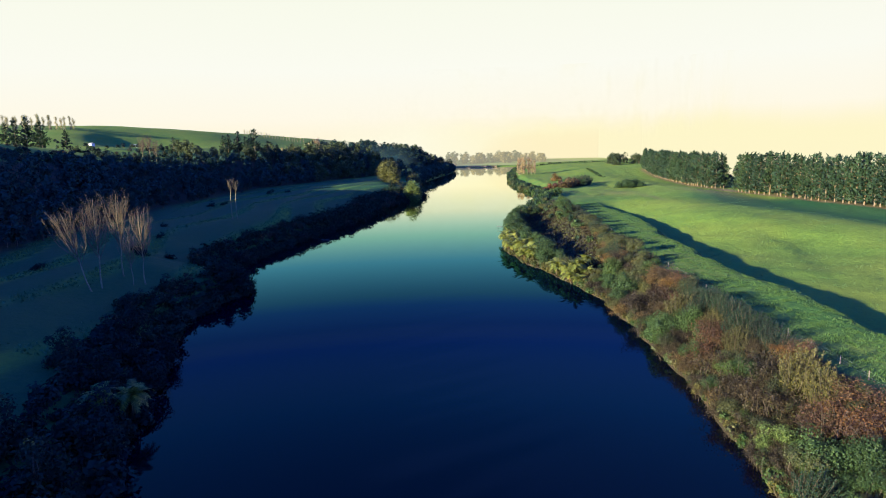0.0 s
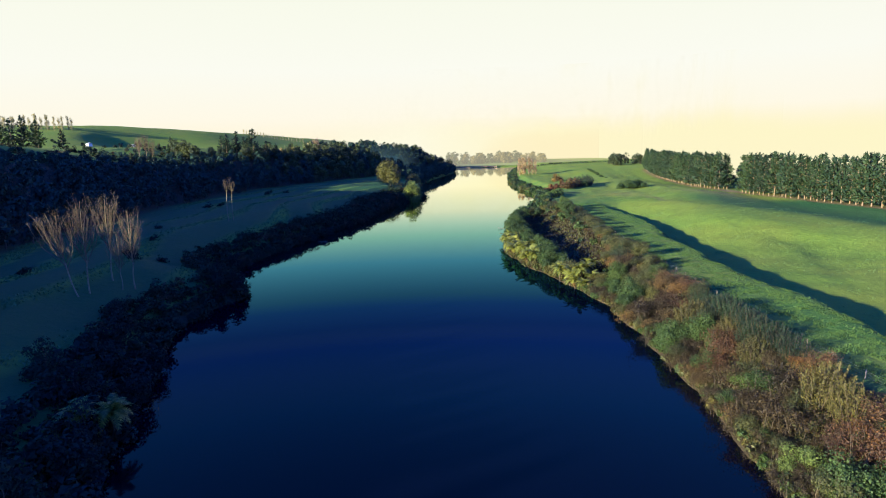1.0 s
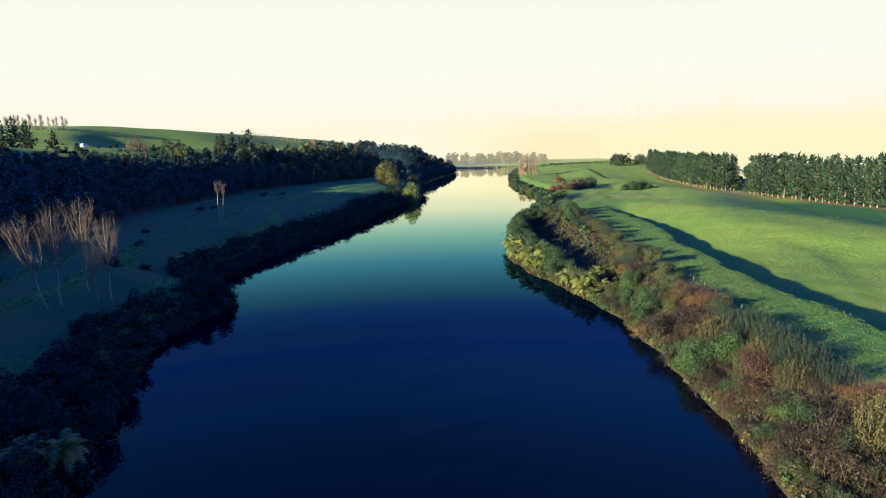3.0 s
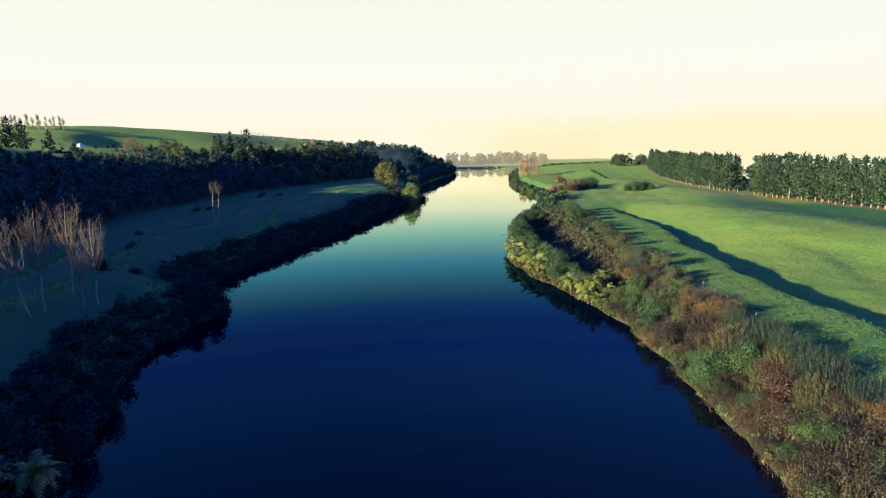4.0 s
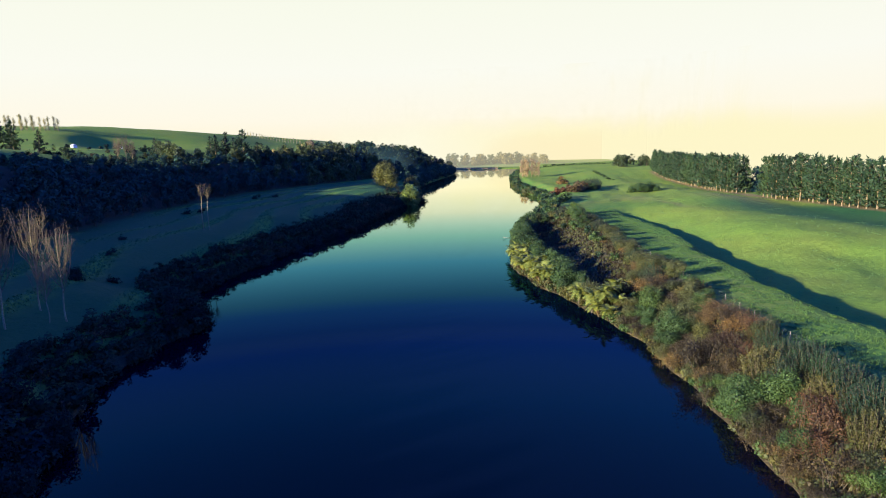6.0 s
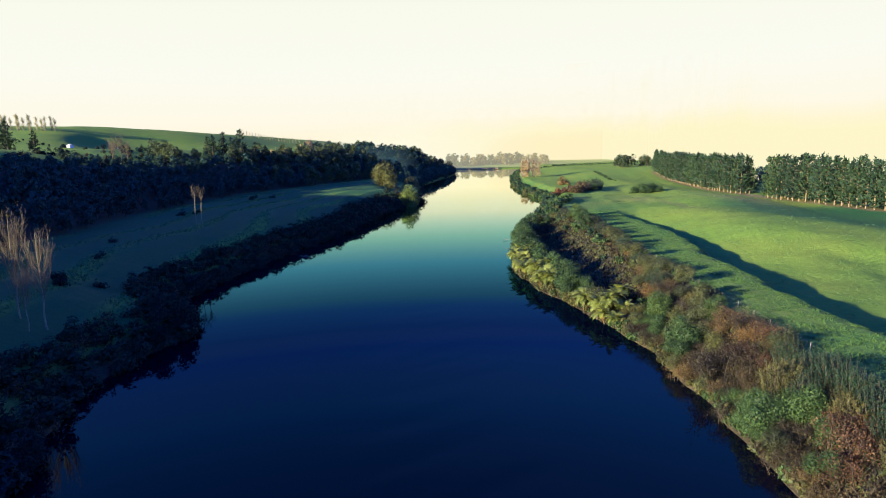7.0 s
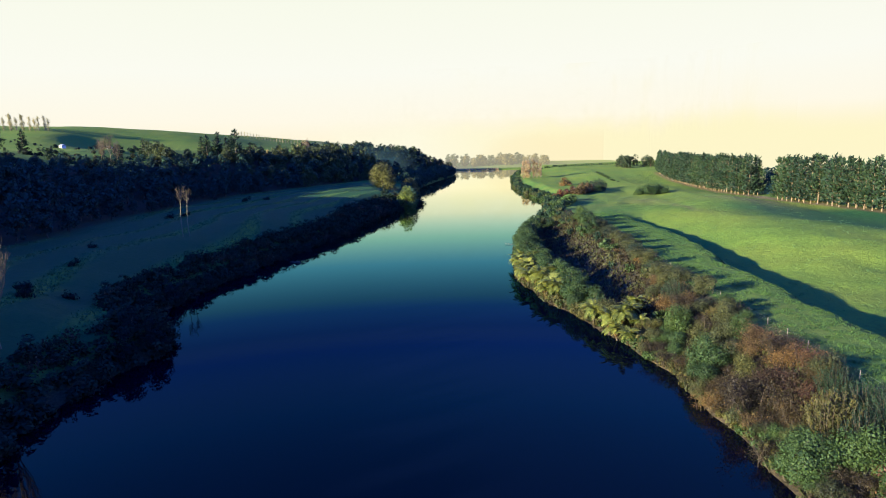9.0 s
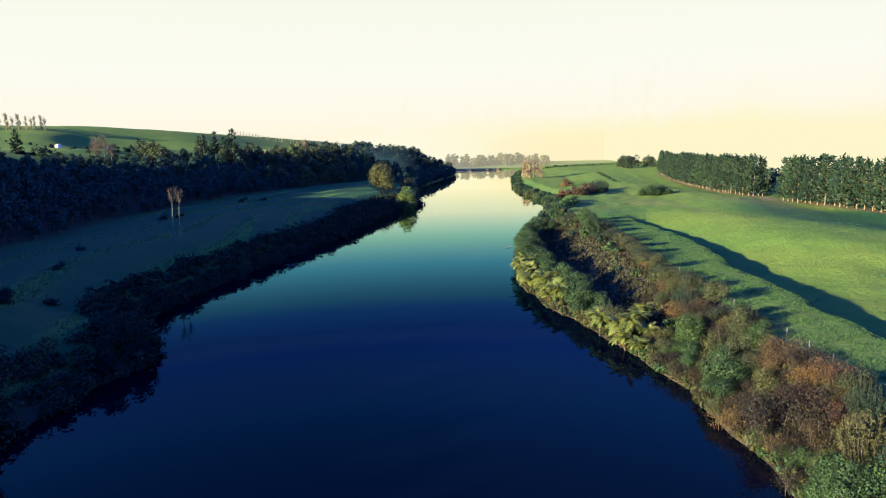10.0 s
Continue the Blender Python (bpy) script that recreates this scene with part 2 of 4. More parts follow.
def height(x, y):
    x, y = np.asarray(x, float), np.asarray(y, float)
    xl, xr = line(LEFT, y), line(RIGHT, y)
    # right bank: lip, slope, terrace, scarp down to a swale, rise to the pines
    u = x - xr
    top = 7.4 - 2.6 * smooth(320, 620, y)
    w = np.maximum(line(EDGE, y) - xr, 13)
    zr = 0.9 * smooth(-0.5, 1.5, u) + (top - 0.9) * smooth(0.5 + 0.78 * (w - 13), w + 2, u)
    c = line(CREST, y) + 2.2 * lumps(y, y * 0.3, 46, 12) + 1.3 * lumps(y, y * 0.2, 17, 13)
    drop = 4.9 * (1 - smooth(285, 335, y))
    zr = zr - drop * smooth(0, 9, x - c)
    zr = zr + 5.2 * smooth(c + 45, 178, x) * (1 - 0.3 * smooth(350, 500, y)) + 2.5 * smooth(180, 330, x)
    zr = zr + 3.2 * np.exp(-((x - 140) / 18) ** 2 - ((y - 305) / 60) ** 2) 
    zr = zr + (4.9 - zr) * smooth(138, 188, x) * smooth(120, 210, y) * (1 - smooth(560, 720, y))
    lee = np.exp(-((y - 268) / 70) ** 4) * smooth(84, 128, x) * (1 - smooth(184, 198, x))
    zr = zr + (np.maximum(8.2 - 0.085 * (x - 128), 4.2) - zr) * lee
    zr = zr + 1.1 * (1 - 0.8 * smooth(130, 180, x)) * lumps(x, y, 75, 3) * smooth(8, 70, x - c) + 0.45 * lumps(x, y, 23, 17) * smooth(4, 30, x - c) * (1 - smooth(120, 165, x)) + (0.22 + 0.24 * smooth(290, 370, y)) * lumps(x, y, 14, 4) * smooth(12, 20, u)
    # a low broken step across the pasture
    k = (y - DITCH[0][1]) / (DITCH[1][1] - DITCH[0][1])
    away = x - (DITCH[0][0] + k * (DITCH[1][0] - DITCH[0][0])) - 2.5 * np.sin(k * 5)
    zr = zr - 0.8 * smooth(-1.5, 2.0, away) * (1 - smooth(6, 22, away)) * smooth(-0.1, 0.15, k) * (1 - smooth(0.85, 1.1, k))
    # left bank: lip, slope, terrace, wooded scarp, high pasture
    v = xl - x
    zl = 1.2 * smooth(-0.5, 1.5, v) + 4.0 * smooth(1, 10, v) + 4.6 * smooth(8, 34, v)
    f = line(FOOT, y) - x
    zl = zl + 24 * smooth(-4, 55, f) + 12 * smooth(40, 130, f) * (1 - 0.12 * smooth(270, 330, y) * (1 - smooth(490, 560, y))) + 40 * smooth(40, 560, f) * smooth(440, 900, y)
    # unseen rise added to the hill so that it shades the left bank
    zl = zl + 8 * smooth(10, 80, f) * (1 - smooth(60, 150, y))
    zl = zl * (1 - 0.22 * smooth(480, 900, y) * (1 - smooth(160, 420, f)))
    zl = zl + 0.5 * lumps(x, y, 38, 7) * smooth(15, 40, v) + 4 * lumps(x, y, 240, 8) * smooth(120, 300, f)
    # an unseen sunward shoulder added to shade the terrace, and a fold in the high pasture
    zl = zl + 46 * np.exp(-((x + 352) / 92) ** 2 - ((y - 222) / 122) ** 2)
    s, l = 0.875 * (x + 400) + 0.485 * (y - 728), -0.485 * (x + 400) + 0.875 * (y - 728)
    zl = zl - 8 * smooth(-22, 22, s) * (1 - smooth(60, 170, s)) * np.exp(-(l / 75) ** 2)
    z = np.where(x > (xl + xr) / 2, zr, zl)
    bed = -2.5 * smooth(0, 4, np.minimum(u * -1, v * -1))
    z = np.where((u < -0.5) & (v < -0.5), bed, z)
    # across the bend the far bank closes the view
    far = smooth(1135, 1150, y + 0.12 * (x - 40))
    zf = 1.0 + 5 * smooth(1150, 1500, y) + 4 * smooth(1600, 3000, y) * (1 + 0.4 * lumps(x, y, 900, 9))
    return z * (1 - far) + np.maximum(zf, zl * (x < -60)) * far


def mesh_object(name, verts, quads, mat, parent=None, label="", smooth_faces=False, tris=False):
    """One mesh object from arrays of places and corner numbers."""
    verts, quads = np.asarray(verts, np.float32), np.asarray(quads, np.int32)
    k = quads.shape[1]
    me = bpy.data.meshes.new(name)
    me.vertices.add(len(verts))
    me.vertices.foreach_set("co", verts.ravel())
    me.loops.add(quads.size)
    me.loops.foreach_set("vertex_index", quads.ravel())
    me.polygons.add(len(quads))
    me.polygons.foreach_set("loop_start", np.arange(0, quads.size, k, dtype=np.int32))
    if smooth_faces:
        me.polygons.foreach_set("use_smooth", np.ones(len(quads), bool))
    me.update()
    me.validate()
    if mat:
        me.materials.append(mat)
    ob = new(name, me)
    if parent:
        ob.parent = parent
    if label:
        ob["label"] = label
    return ob


# ---- ground and river ----
def axis(stops):
    """Grid lines that lie close near the river and wide far off: (from, step) pairs, then the end."""
    out = []
    for (a, s), (b, _) in zip(stops, stops[1:]):
        out.extend(np.arange(a, b, s))
    return np.array(out + [stops[-1][0]])


gx = axis([(-4500, 300), (-1500, 60), (-600, 14), (-240, 5), (-130, 3), (-75, 1.8), (-28, 6), (14, 1.6), (100, 2.6), (240, 8), (420, 40), (1200, 200), (4500, 0)])
gy = axis([(-500, 40), (-100, 8), (30, 2.2), (260, 3.5), (420, 6), (700, 12), (1100, 6), (1180, 40), (2000, 200), (4800, 0)])
X, Y = np.meshgrid(gx, gy)
Z = height(X, Y)
nx, ny = len(gx), len(gy)
idx = np.arange(nx * ny).reshape(ny, nx)
quads = np.stack([idx[:-1, :-1], idx[:-1, 1:], idx[1:, 1:], idx[1:, :-1]], -1).reshape(-1, 4)
ground = mesh_object("ground", np.stack([X, Y, Z], -1).reshape(-1, 3), quads, GRASS, smooth_faces=True)
tagged(ground, "rolling green pasture with tufts and earthy river banks", "ground", kind="structure")
def ground_value(name, value):
    """A value at each corner of the ground, for its material."""
    ground.data.attributes.new(name, "FLOAT", "POINT").data.foreach_set("value", np.asarray(value, np.float32).ravel())


eu = np.where(X > 0, X - line(RIGHT, Y), line(LEFT, Y) - X)
# worn lighter tracks that run along the shaded terrace
along = line(FOOT, Y) - X + 0.05 * Y
streaks = (X < -60) * (X > line(FOOT, Y) - 4) * smooth(0.1, 0.6, np.sin(along * 0.33 + 2.8 * lumps(X, Y, 110, 41)) * (0.55 + 0.6 * lumps(X, Y, 130, 42)))
wooded = smooth(-6, 2, line(FOOT, Y) - X) * (1 - smooth(50, 62, line(FOOT, Y) - X)) * (Y < 800)
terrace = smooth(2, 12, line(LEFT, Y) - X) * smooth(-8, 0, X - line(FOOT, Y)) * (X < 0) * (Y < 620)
bare = 0.97 * wooded + 0.95 * (1 - smooth(2, 7, eu)) * (Y < 480) + 0.95 * (X > 0) * (X < line(EDGE, Y) + 1) * (Y < 330)
belt = np.interp(Y, [225, 280, 340, 393, 420, 450, 520, 660, 690], [212, 206, 197, 191, 190, 189, 197, 222, 232])
sand = 0.85 * smooth(-7, -2, X - belt) * (1 - smooth(2, 9, X - belt)) * (Y > 225) * (Y < 690)
sand = sand + 0.5 * np.exp(-((X - 156) / 14) ** 2 - ((Y - 352) / 26) ** 2) + 0.6 * np.exp(-((X - 116.5) / 1.8) ** 2 - ((Y - 332) / 20) ** 2)
sand = sand + 0.4 * np.exp(-((X - 172) / 10) ** 2 - ((Y - 366) / 22) ** 2) + 0.3 * np.exp(-((X - 112) / 9) ** 2 - ((Y - 372) / 16) ** 2)
sand = sand + 0.12 * np.exp(-((X - 110) / 22) ** 2 - ((Y - 400) / 30) ** 2)
sand = sand + 0.55 * (1 - smooth(0.2, 1.6, np.abs(eu - 0.4))) * (X > 0) * (Y < 190) * (0.5 + 0.5 * np.sign(lumps(Y, Y, 16, 5) - 0.15))
ground_value("sand", np.clip(sand, 0, 1))
# greener grass with shade painted in, below the pines, in front of the mound
shade_tint = smooth(140, 165, X + 0.25 * (Y - 250)) * (1 - smooth(205, 225, X)) * smooth(170, 215, Y) * (1 - smooth(318, 345, Y))
# the terrace's shade is painted in too, weaker on the lighter tracks
shade_tint = shade_tint + terrace * (1 - 0.9 * streaks)
ground_value("shade_tint", shade_tint)
ground_value("dry", (((1 - 0.9 * shade_tint) * smooth(-2, 22, X - line(CREST, Y)) * (X > 40) + (X < -190)) * (0.75 + 0.25 * lumps(X, Y, 120, 21)) + streaks))
ground_value("earth", np.clip(bare, 0, 1))

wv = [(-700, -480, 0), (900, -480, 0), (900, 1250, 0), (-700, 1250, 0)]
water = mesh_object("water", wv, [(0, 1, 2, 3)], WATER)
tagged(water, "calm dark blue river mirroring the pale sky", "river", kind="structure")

# ---- plants ----
rng = np.random.RandomState(11)


def unit(v):
    return v / np.maximum(np.linalg.norm(v, axis=-1, keepdims=True), 1e-9)


def leaf_quads(at, out, size, r, up=0.3, slim=0.55):
    """A small folded leaf spray at each place, facing roughly outwards."""
    n = len(at)
    nrm = unit(out + r.normal(0, 0.42, (n, 3)) + np.array([0, 0, up]))
    side = unit(np.cross(nrm, r.normal(0, 1, (n, 3))))
    tip = np.cross(nrm, side)
    s = (size * r.uniform(0.55, 1.3, n))[:, None]
    a = at - tip * s * 0.5
    b = at + side * s * slim * 0.5 + nrm * s * 0.12
    c = at + tip * s * 0.5
    d = at - side * s * slim * 0.5 + nrm * s * 0.12
    v = np.stack([a, b, c, d], 1).reshape(-1, 3)
    return v, np.arange(4 * n).reshape(n, 4)


def blobs(r, count, spread, low, high, size):
    """Centres and radii of the lumps that a crown is made of."""
    ang, rad = r.uniform(0, 6.28, count), spread * np.sqrt(r.uniform(0.02, 1, count))
    c = np.stack([rad * np.cos(ang), rad * np.sin(ang), r.uniform(low, high, count)], 1)
    c[:, 2] -= (high - low) * 0.35 * (rad / max(spread, 1e-6)) ** 2
    return c, size * r.uniform(0.65, 1.25, count)


def crown(r, centres, radii, n, leaf, up=0.3, slim=0.55):
    pick = r.choice(len(centres), n, p=radii ** 2 / (radii ** 2).sum())
    d = unit(r.normal(0, 1, (n, 3)))
    at = centres[pick] + d * (radii[pick] * r.uniform(0.68, 1.08, n) ** 0.6)[:, None] * np.array([1, 1, 0.85])
    v, f = leaf_quads(at, d, leaf, r, up, slim)
    # larger leaves inside, so that the crown is dense
    m = max(n // 5, 12)
    pick = r.choice(len(centres), m, p=radii ** 2 / (radii ** 2).sum())
    d = unit(r.normal(0, 1, (m, 3)))
    core = leaf_quads(centres[pick] + d * (radii[pick] * 0.55)[:, None], d, leaf * 1.5, r, 0.0, 0.8)
    return join([(v, f), core])


def tube(path, radii, sides=5):
    """A tapered limb along a path of places."""
    path = np.asarray(path, float)
    ang = np.arange(sides) * 2 * math.pi / sides
    vs, fs = [], []
    for k, (p, q) in enumerate(zip(path, radii)):
        t = unit((path[min(k + 1, len(path) - 1)] - path[max(k - 1, 0)])[None])[0]
        a = unit(np.cross(t, (0.31, 0.17, 0.02) if abs(t[2]) > 0.9 else (0, 0, 1))[None])[0]
        b = np.cross(t, a)
        vs.append(p + q * (np.cos(ang)[:, None] * a + np.sin(ang)[:, None] * b))
    for k in range(len(path) - 1):
        for j in range(sides):
            fs.append((k * sides + j, k * sides + (j + 1) % sides, (k + 1) * sides + (j + 1) % sides, (k + 1) * sides + j))
    return np.concatenate(vs), np.array(fs)


def join(pieces):
    vs, fs, n = [], [], 0
    for v, f in pieces:
        vs.append(v)
        fs.append(f + n)
        n += len(v)
    return np.concatenate(vs), np.concatenate(fs)


def limb(r, a, b, r0, r1, bend=0.12, steps=4, sides=5):
    a, b = np.asarray(a, float), np.asarray(b, float)
    t = np.linspace(0, 1, steps)[:, None]
    p = a + (b - a) * t + np.sin(t * math.pi) * r.normal(0, bend, 3) * np.linalg.norm(b - a)
    return tube(p, np.linspace(r0, r1, steps), sides)


def shrub(seed, leaf="green", wide=2.0, tall=2.6, n=700, size=0.34, lumpy=9, slim=0.55, name="shrub"):
    r = np.random.RandomState(seed)
    root = new(name)
    c, q = blobs(r, lumpy, wide * 0.68, tall * 0.22, tall * 0.8, wide * 0.46)
    stems = join([limb(r, (r.normal(0, 0.15), r.normal(0, 0.15), -0.8), k, 0.07, 0.02, sides=4) for k in c[:6]])
    mesh_object("woody_base", *stems, BARK, root)
    mesh_object("foliage", *crown(r, c, q, n, size, slim=slim), LEAF[leaf], root)
    return root


def broom(seed, leaf="dark", wide=1.9, tall=3.4, n=2200, size=0.3, stalks=46):
    """A bush of many upright sprays, spiky in outline."""
    r = np.random.RandomState(seed)
    root = new("broom_shrub")
    stems, at, out = [], [], []
    for k in range(stalks):
        th, q = k * 2.4, math.sqrt((k + 0.5) / stalks)
        foot = np.array([math.cos(th) * q * wide * 0.6, math.sin(th) * q * wide * 0.6, -0.5])
        tip = np.array([math.cos(th) * q * wide * 1.1, math.sin(th) * q * wide * 1.1, tall * (1 - 0.45 * q * q) * r.uniform(0.8, 1.12)])
        stems.append(limb(r, foot, tip, 0.04, 0.012, 0.04, 3, 3))
        m = n // stalks
        t = r.uniform(0.15, 1.03, m)[:, None]
        at.append(foot + (tip - foot) * t + r.normal(0, 0.17, (m, 3)) * (1.25 - 0.9 * t))
        out.append(np.repeat([unit((tip - foot)[None])[0]], m, 0))
    mesh_object("woody_base", *join(stems), BARK, root)
    at, d = np.concatenate(at), np.concatenate(out)
    m = len(at)
    d = unit(d + r.normal(0, 0.62, (m, 3)))
    side = unit(np.cross(d, r.normal(0, 1, (m, 3)))) * (size * 0.2)
    ln = (size * r.uniform(0.7, 1.3, m))[:, None]
    v = np.stack([at - d * ln * 0.5, at + side, at + d * ln * 0.5, at - side], 1).reshape(-1, 3)
    mesh_object("foliage", v, np.arange(4 * m).reshape(m, 4), LEAF[leaf], root)
    return root


def bramble(seed, leaf="brown", wide=2.2, tall=1.7, n=800, size=0.3, stalks=24):
    """A thicket of arching canes with small leaves."""
    r = np.random.RandomState(seed)
    root = new("bramble_thicket")
    canes, ends = [], []
    for k in range(stalks):
        a = np.array([r.normal(0, wide * 0.35), r.normal(0, wide * 0.35), -0.5])
        th = r.uniform(0, 6.28)
        reach, h = wide * r.uniform(0.3, 0.8), tall * r.uniform(0.55, 1.15)
        t = np.linspace(0, 1, 5)[:, None]
        p = a + t * reach * np.array([math.cos(th), math.sin(th), 0]) + np.array([0, 0, 1]) * (h + 0.5) * np.sin(t * 2.0)
        canes.append(tube(p, np.linspace(0.035, 0.012, 5), 3))
        ends.append(p[1:] + r.normal(0, 0.12, (4, 3)))
    tagged(mesh_object("cane_tangle", *join(canes), BARK, root), "tangle of thin brown canes", kind="stuff")
    e = np.concatenate(ends)
    at = e[r.randint(0, len(e), n)] + r.normal(0, 0.3, (n, 3)) * np.array([1, 1, 0.8])
    mesh_object("foliage", *leaf_quads(at, unit(r.normal(0, 1, (n, 3))), size, r), LEAF[leaf], root)
    return root


def frond_mesh(seed, reach):
    """One arching frond with toothed sides, growing along +x."""
    r = np.random.RandomState(seed)
    rise = r.uniform(0.15, 0.6)
    t = np.linspace(0, 1, 13)
    z = reach * (rise * t - (0.3 + rise * 0.7) * t ** 2.4)
    p = np.stack([reach * t, 0 * t, z], 1)
    wid = 0.56 * np.sin(np.clip(t * 0.93 + 0.07, 0, 1) * math.pi) ** 0.7
    bits = []
    for side in (-1, 1):
        a, b = p[:-1], p[1:]
        q = a * 0.4 + b * 0.6 + side * wid[1:, None] * np.array([0, 1, 0]) + np.array([0.14, 0, -0.1])
        v = np.stack([a, b, q + (b - a) * 0.4, q], 1).reshape(-1, 3)
        bits.append((v, np.arange(len(v)).reshape(-1, 4)))
    bits.append(tube(p, np.linspace(0.035, 0.01, 13), 3))
    return join(bits)


def tree_fern(seed, tall=2.5, reach=2.3, fronds=30):
    r = np.random.RandomState(seed)
    root = new("tree_fern")
    lean = r.normal(0, 0.25, 2)
    top = np.array([lean[0], lean[1], tall])
    mesh_object("trunk", *limb(r, (0, 0, -1), top, 0.2, 0.14, 0.03, 5, 7), BARK, root)
    first = []
    for k in range(fronds):
        if k < 4:
            ob = mesh_object("frond", *frond_mesh(seed * 10 + k, reach * (0.8 + 0.12 * k)), LEAF["fern"], root)
            first.append(ob)
        else:
            ob = new("frond", first[k % 4].data)
            ob.parent = root
        ob.matrix_basis = Matrix.Translation(top) @ pose(0, 0, 0, r.normal(0, 8), r.uniform(-38, 24), math.degrees(k * 2.39996))
    skirt = []
    for k in range(9):
        th = r.uniform(0, 6.28)
        e = top + np.array([math.cos(th) * 0.5, math.sin(th) * 0.5, -r.uniform(1.2, 2.2)])
        skirt.append(limb(r, top, e, 0.09, 0.05, 0.1, 4, 3))
    mesh_object("dead_frond_skirt", *join(skirt), LEAF["russet"], root)
    return root


def leafy_tree(seed, leaf="green", tall=10.0, wide=4.0, n=1300, size=0.6, clear=0.25, lumpy=16, name="tree", bark=None, limbs=9):
    r = np.random.RandomState(seed)
    root = new(name)
    c, q = blobs(r, lumpy, wide * 0.68, tall * clear + wide * 0.3, tall - wide * 0.32, wide * 0.42)
    c = np.concatenate([c, [[0, 0, tall - wide * 0.35]]])
    q = np.append(q, wide * 0.38)
    hub = np.array([r.normal(0, 0.2), r.normal(0, 0.2), tall * max(clear, 0.18)])
    bits = [limb(r, (0, 0, -1), hub, tall * 0.03, tall * 0.022, 0.03, 4, 7), limb(r, hub, (0, 0, tall * 0.8), tall * 0.02, 0.05, 0.04, 4, 6)]
    bits += [limb(r, hub + np.array([0, 0, r.uniform(0, tall * 0.25)]), k, tall * 0.011, 0.03) for k in c[:limbs]]
    mesh_object("trunk", *join(bits), bark or BARK, root)
    mesh_object("crown", *crown(r, c, q, n, size), LEAF[leaf], root)
    return root


def column_tree(seed, leaf="yellow", tall=18.0, wide=2.2, n=900, size=0.7, name="poplar_tree"):
    """A slim upright tree whose branches rise steeply."""
    r = np.random.RandomState(seed)
    root = new(name)
    bits = [limb(r, (0, 0, -1), (0, 0, tall * 0.95), tall * 0.02, 0.04, 0.01, 5, 6)]
    ends = []
    for k in range(34):
        z = tall * r.uniform(0.0, 0.8)
        th = r.uniform(0, 6.28)
        reach = wide * (1 - 0.55 * z / tall) * r.uniform(0.5, 1)
        e = np.array([math.cos(th) * reach, math.sin(th) * reach, z + tall * 0.13])
        bits.append(limb(r, (0, 0, z), e, 0.06, 0.02, 0.05, 3, 4))
        ends.append(e)
        ends.append(e * np.array([0.5, 0.5, 1]) - np.array([0, 0, tall * 0.06]))
    mesh_object("trunk", *join(bits), PALE_BARK, root)
    e = np.array(ends)
    at = e[r.randint(0, len(e), n)] + r.normal(0, 1, (n, 3)) * np.array([0.45, 0.45, 0.9])
    mesh_object("crown", *leaf_quads(at, unit(r.normal(0, 1, (n, 3))), size, r), LEAF[leaf], root)
    return root


def pine(seed, tall=20.5, wide=4.0, clear=0.09, whorls=23, name="pine_tree", leaf="pine", clump=1.5):
    """A pine with rising side branches hung with needle sprays."""
    r = np.random.RandomState(seed)
    root = new(name)
    bits = [limb(r, (0, 0, -1.5), (r.normal(0, 0.3), r.normal(0, 0.3), tall * 0.98), tall * 0.017, 0.05, 0.008, 6, 7)]
    at, out = [], []
    for k in range(whorls):
        f = (k + r.uniform(0, 0.6)) / whorls
        z = tall * (clear + (0.97 - clear) * f)
        reach = wide * (1 - f) ** 0.75 * (0.55 + 0.45 * min(1, f * 5)) + 0.35
        for j in range(r.randint(4, 7)):
            th = r.uniform(0, 6.28)
            L = reach * r.uniform(0.65, 1.15)
            rise = r.uniform(-0.05, 0.45)
            d = np.array([math.cos(th), math.sin(th), rise])
            a = np.array([0, 0, z])
            bits.append(limb(r, a, a + d * L, 0.06, 0.02, 0.03, 3, 3))
            m = max(2, int(L * 1.7))
            t = np.linspace(0.3, 1.05, m)[:, None]
            at.append(a + d * L * t + r.normal(0, 0.22, (m, 3)) + np.array([0, 0, 0.15]) * t)
            out.append(np.repeat([[d[0], d[1], 0.6]], m, 0))
    at.append(np.array([[0, 0, tall * z] for z in (0.95, 0.97, 0.99, 1.0)]) + r.normal(0, 0.12, (4, 3)))
    out.append(np.repeat([[0, 0, 1.0]], 4, 0))
    mesh_object("trunk", *join(bits), PINE_BARK, root)
    at, out = np.concatenate(at), np.concatenate(out)
    two = np.repeat(np.arange(len(at)), 2)
    n = len(two)
    base = at[two] + r.normal(0, 0.3, (n, 3))
    d = unit(unit(out[two]) + r.normal(0, 0.45, (n, 3)) + np.array([0, 0, 0.15]))
    side = unit(np.cross(d, r.normal(0, 1, (n, 3)))) * (clump * 0.19)
    L = (clump * r.uniform(0.75, 1.4, n))[:, None]
    v = np.stack([base - d * L * 0.4, base + side, base + d * L * 0.6, base - side], 1).reshape(-1, 3)
    mesh_object("crown", v, np.arange(4 * n).reshape(n, 4), LEAF[leaf], root)
    return root


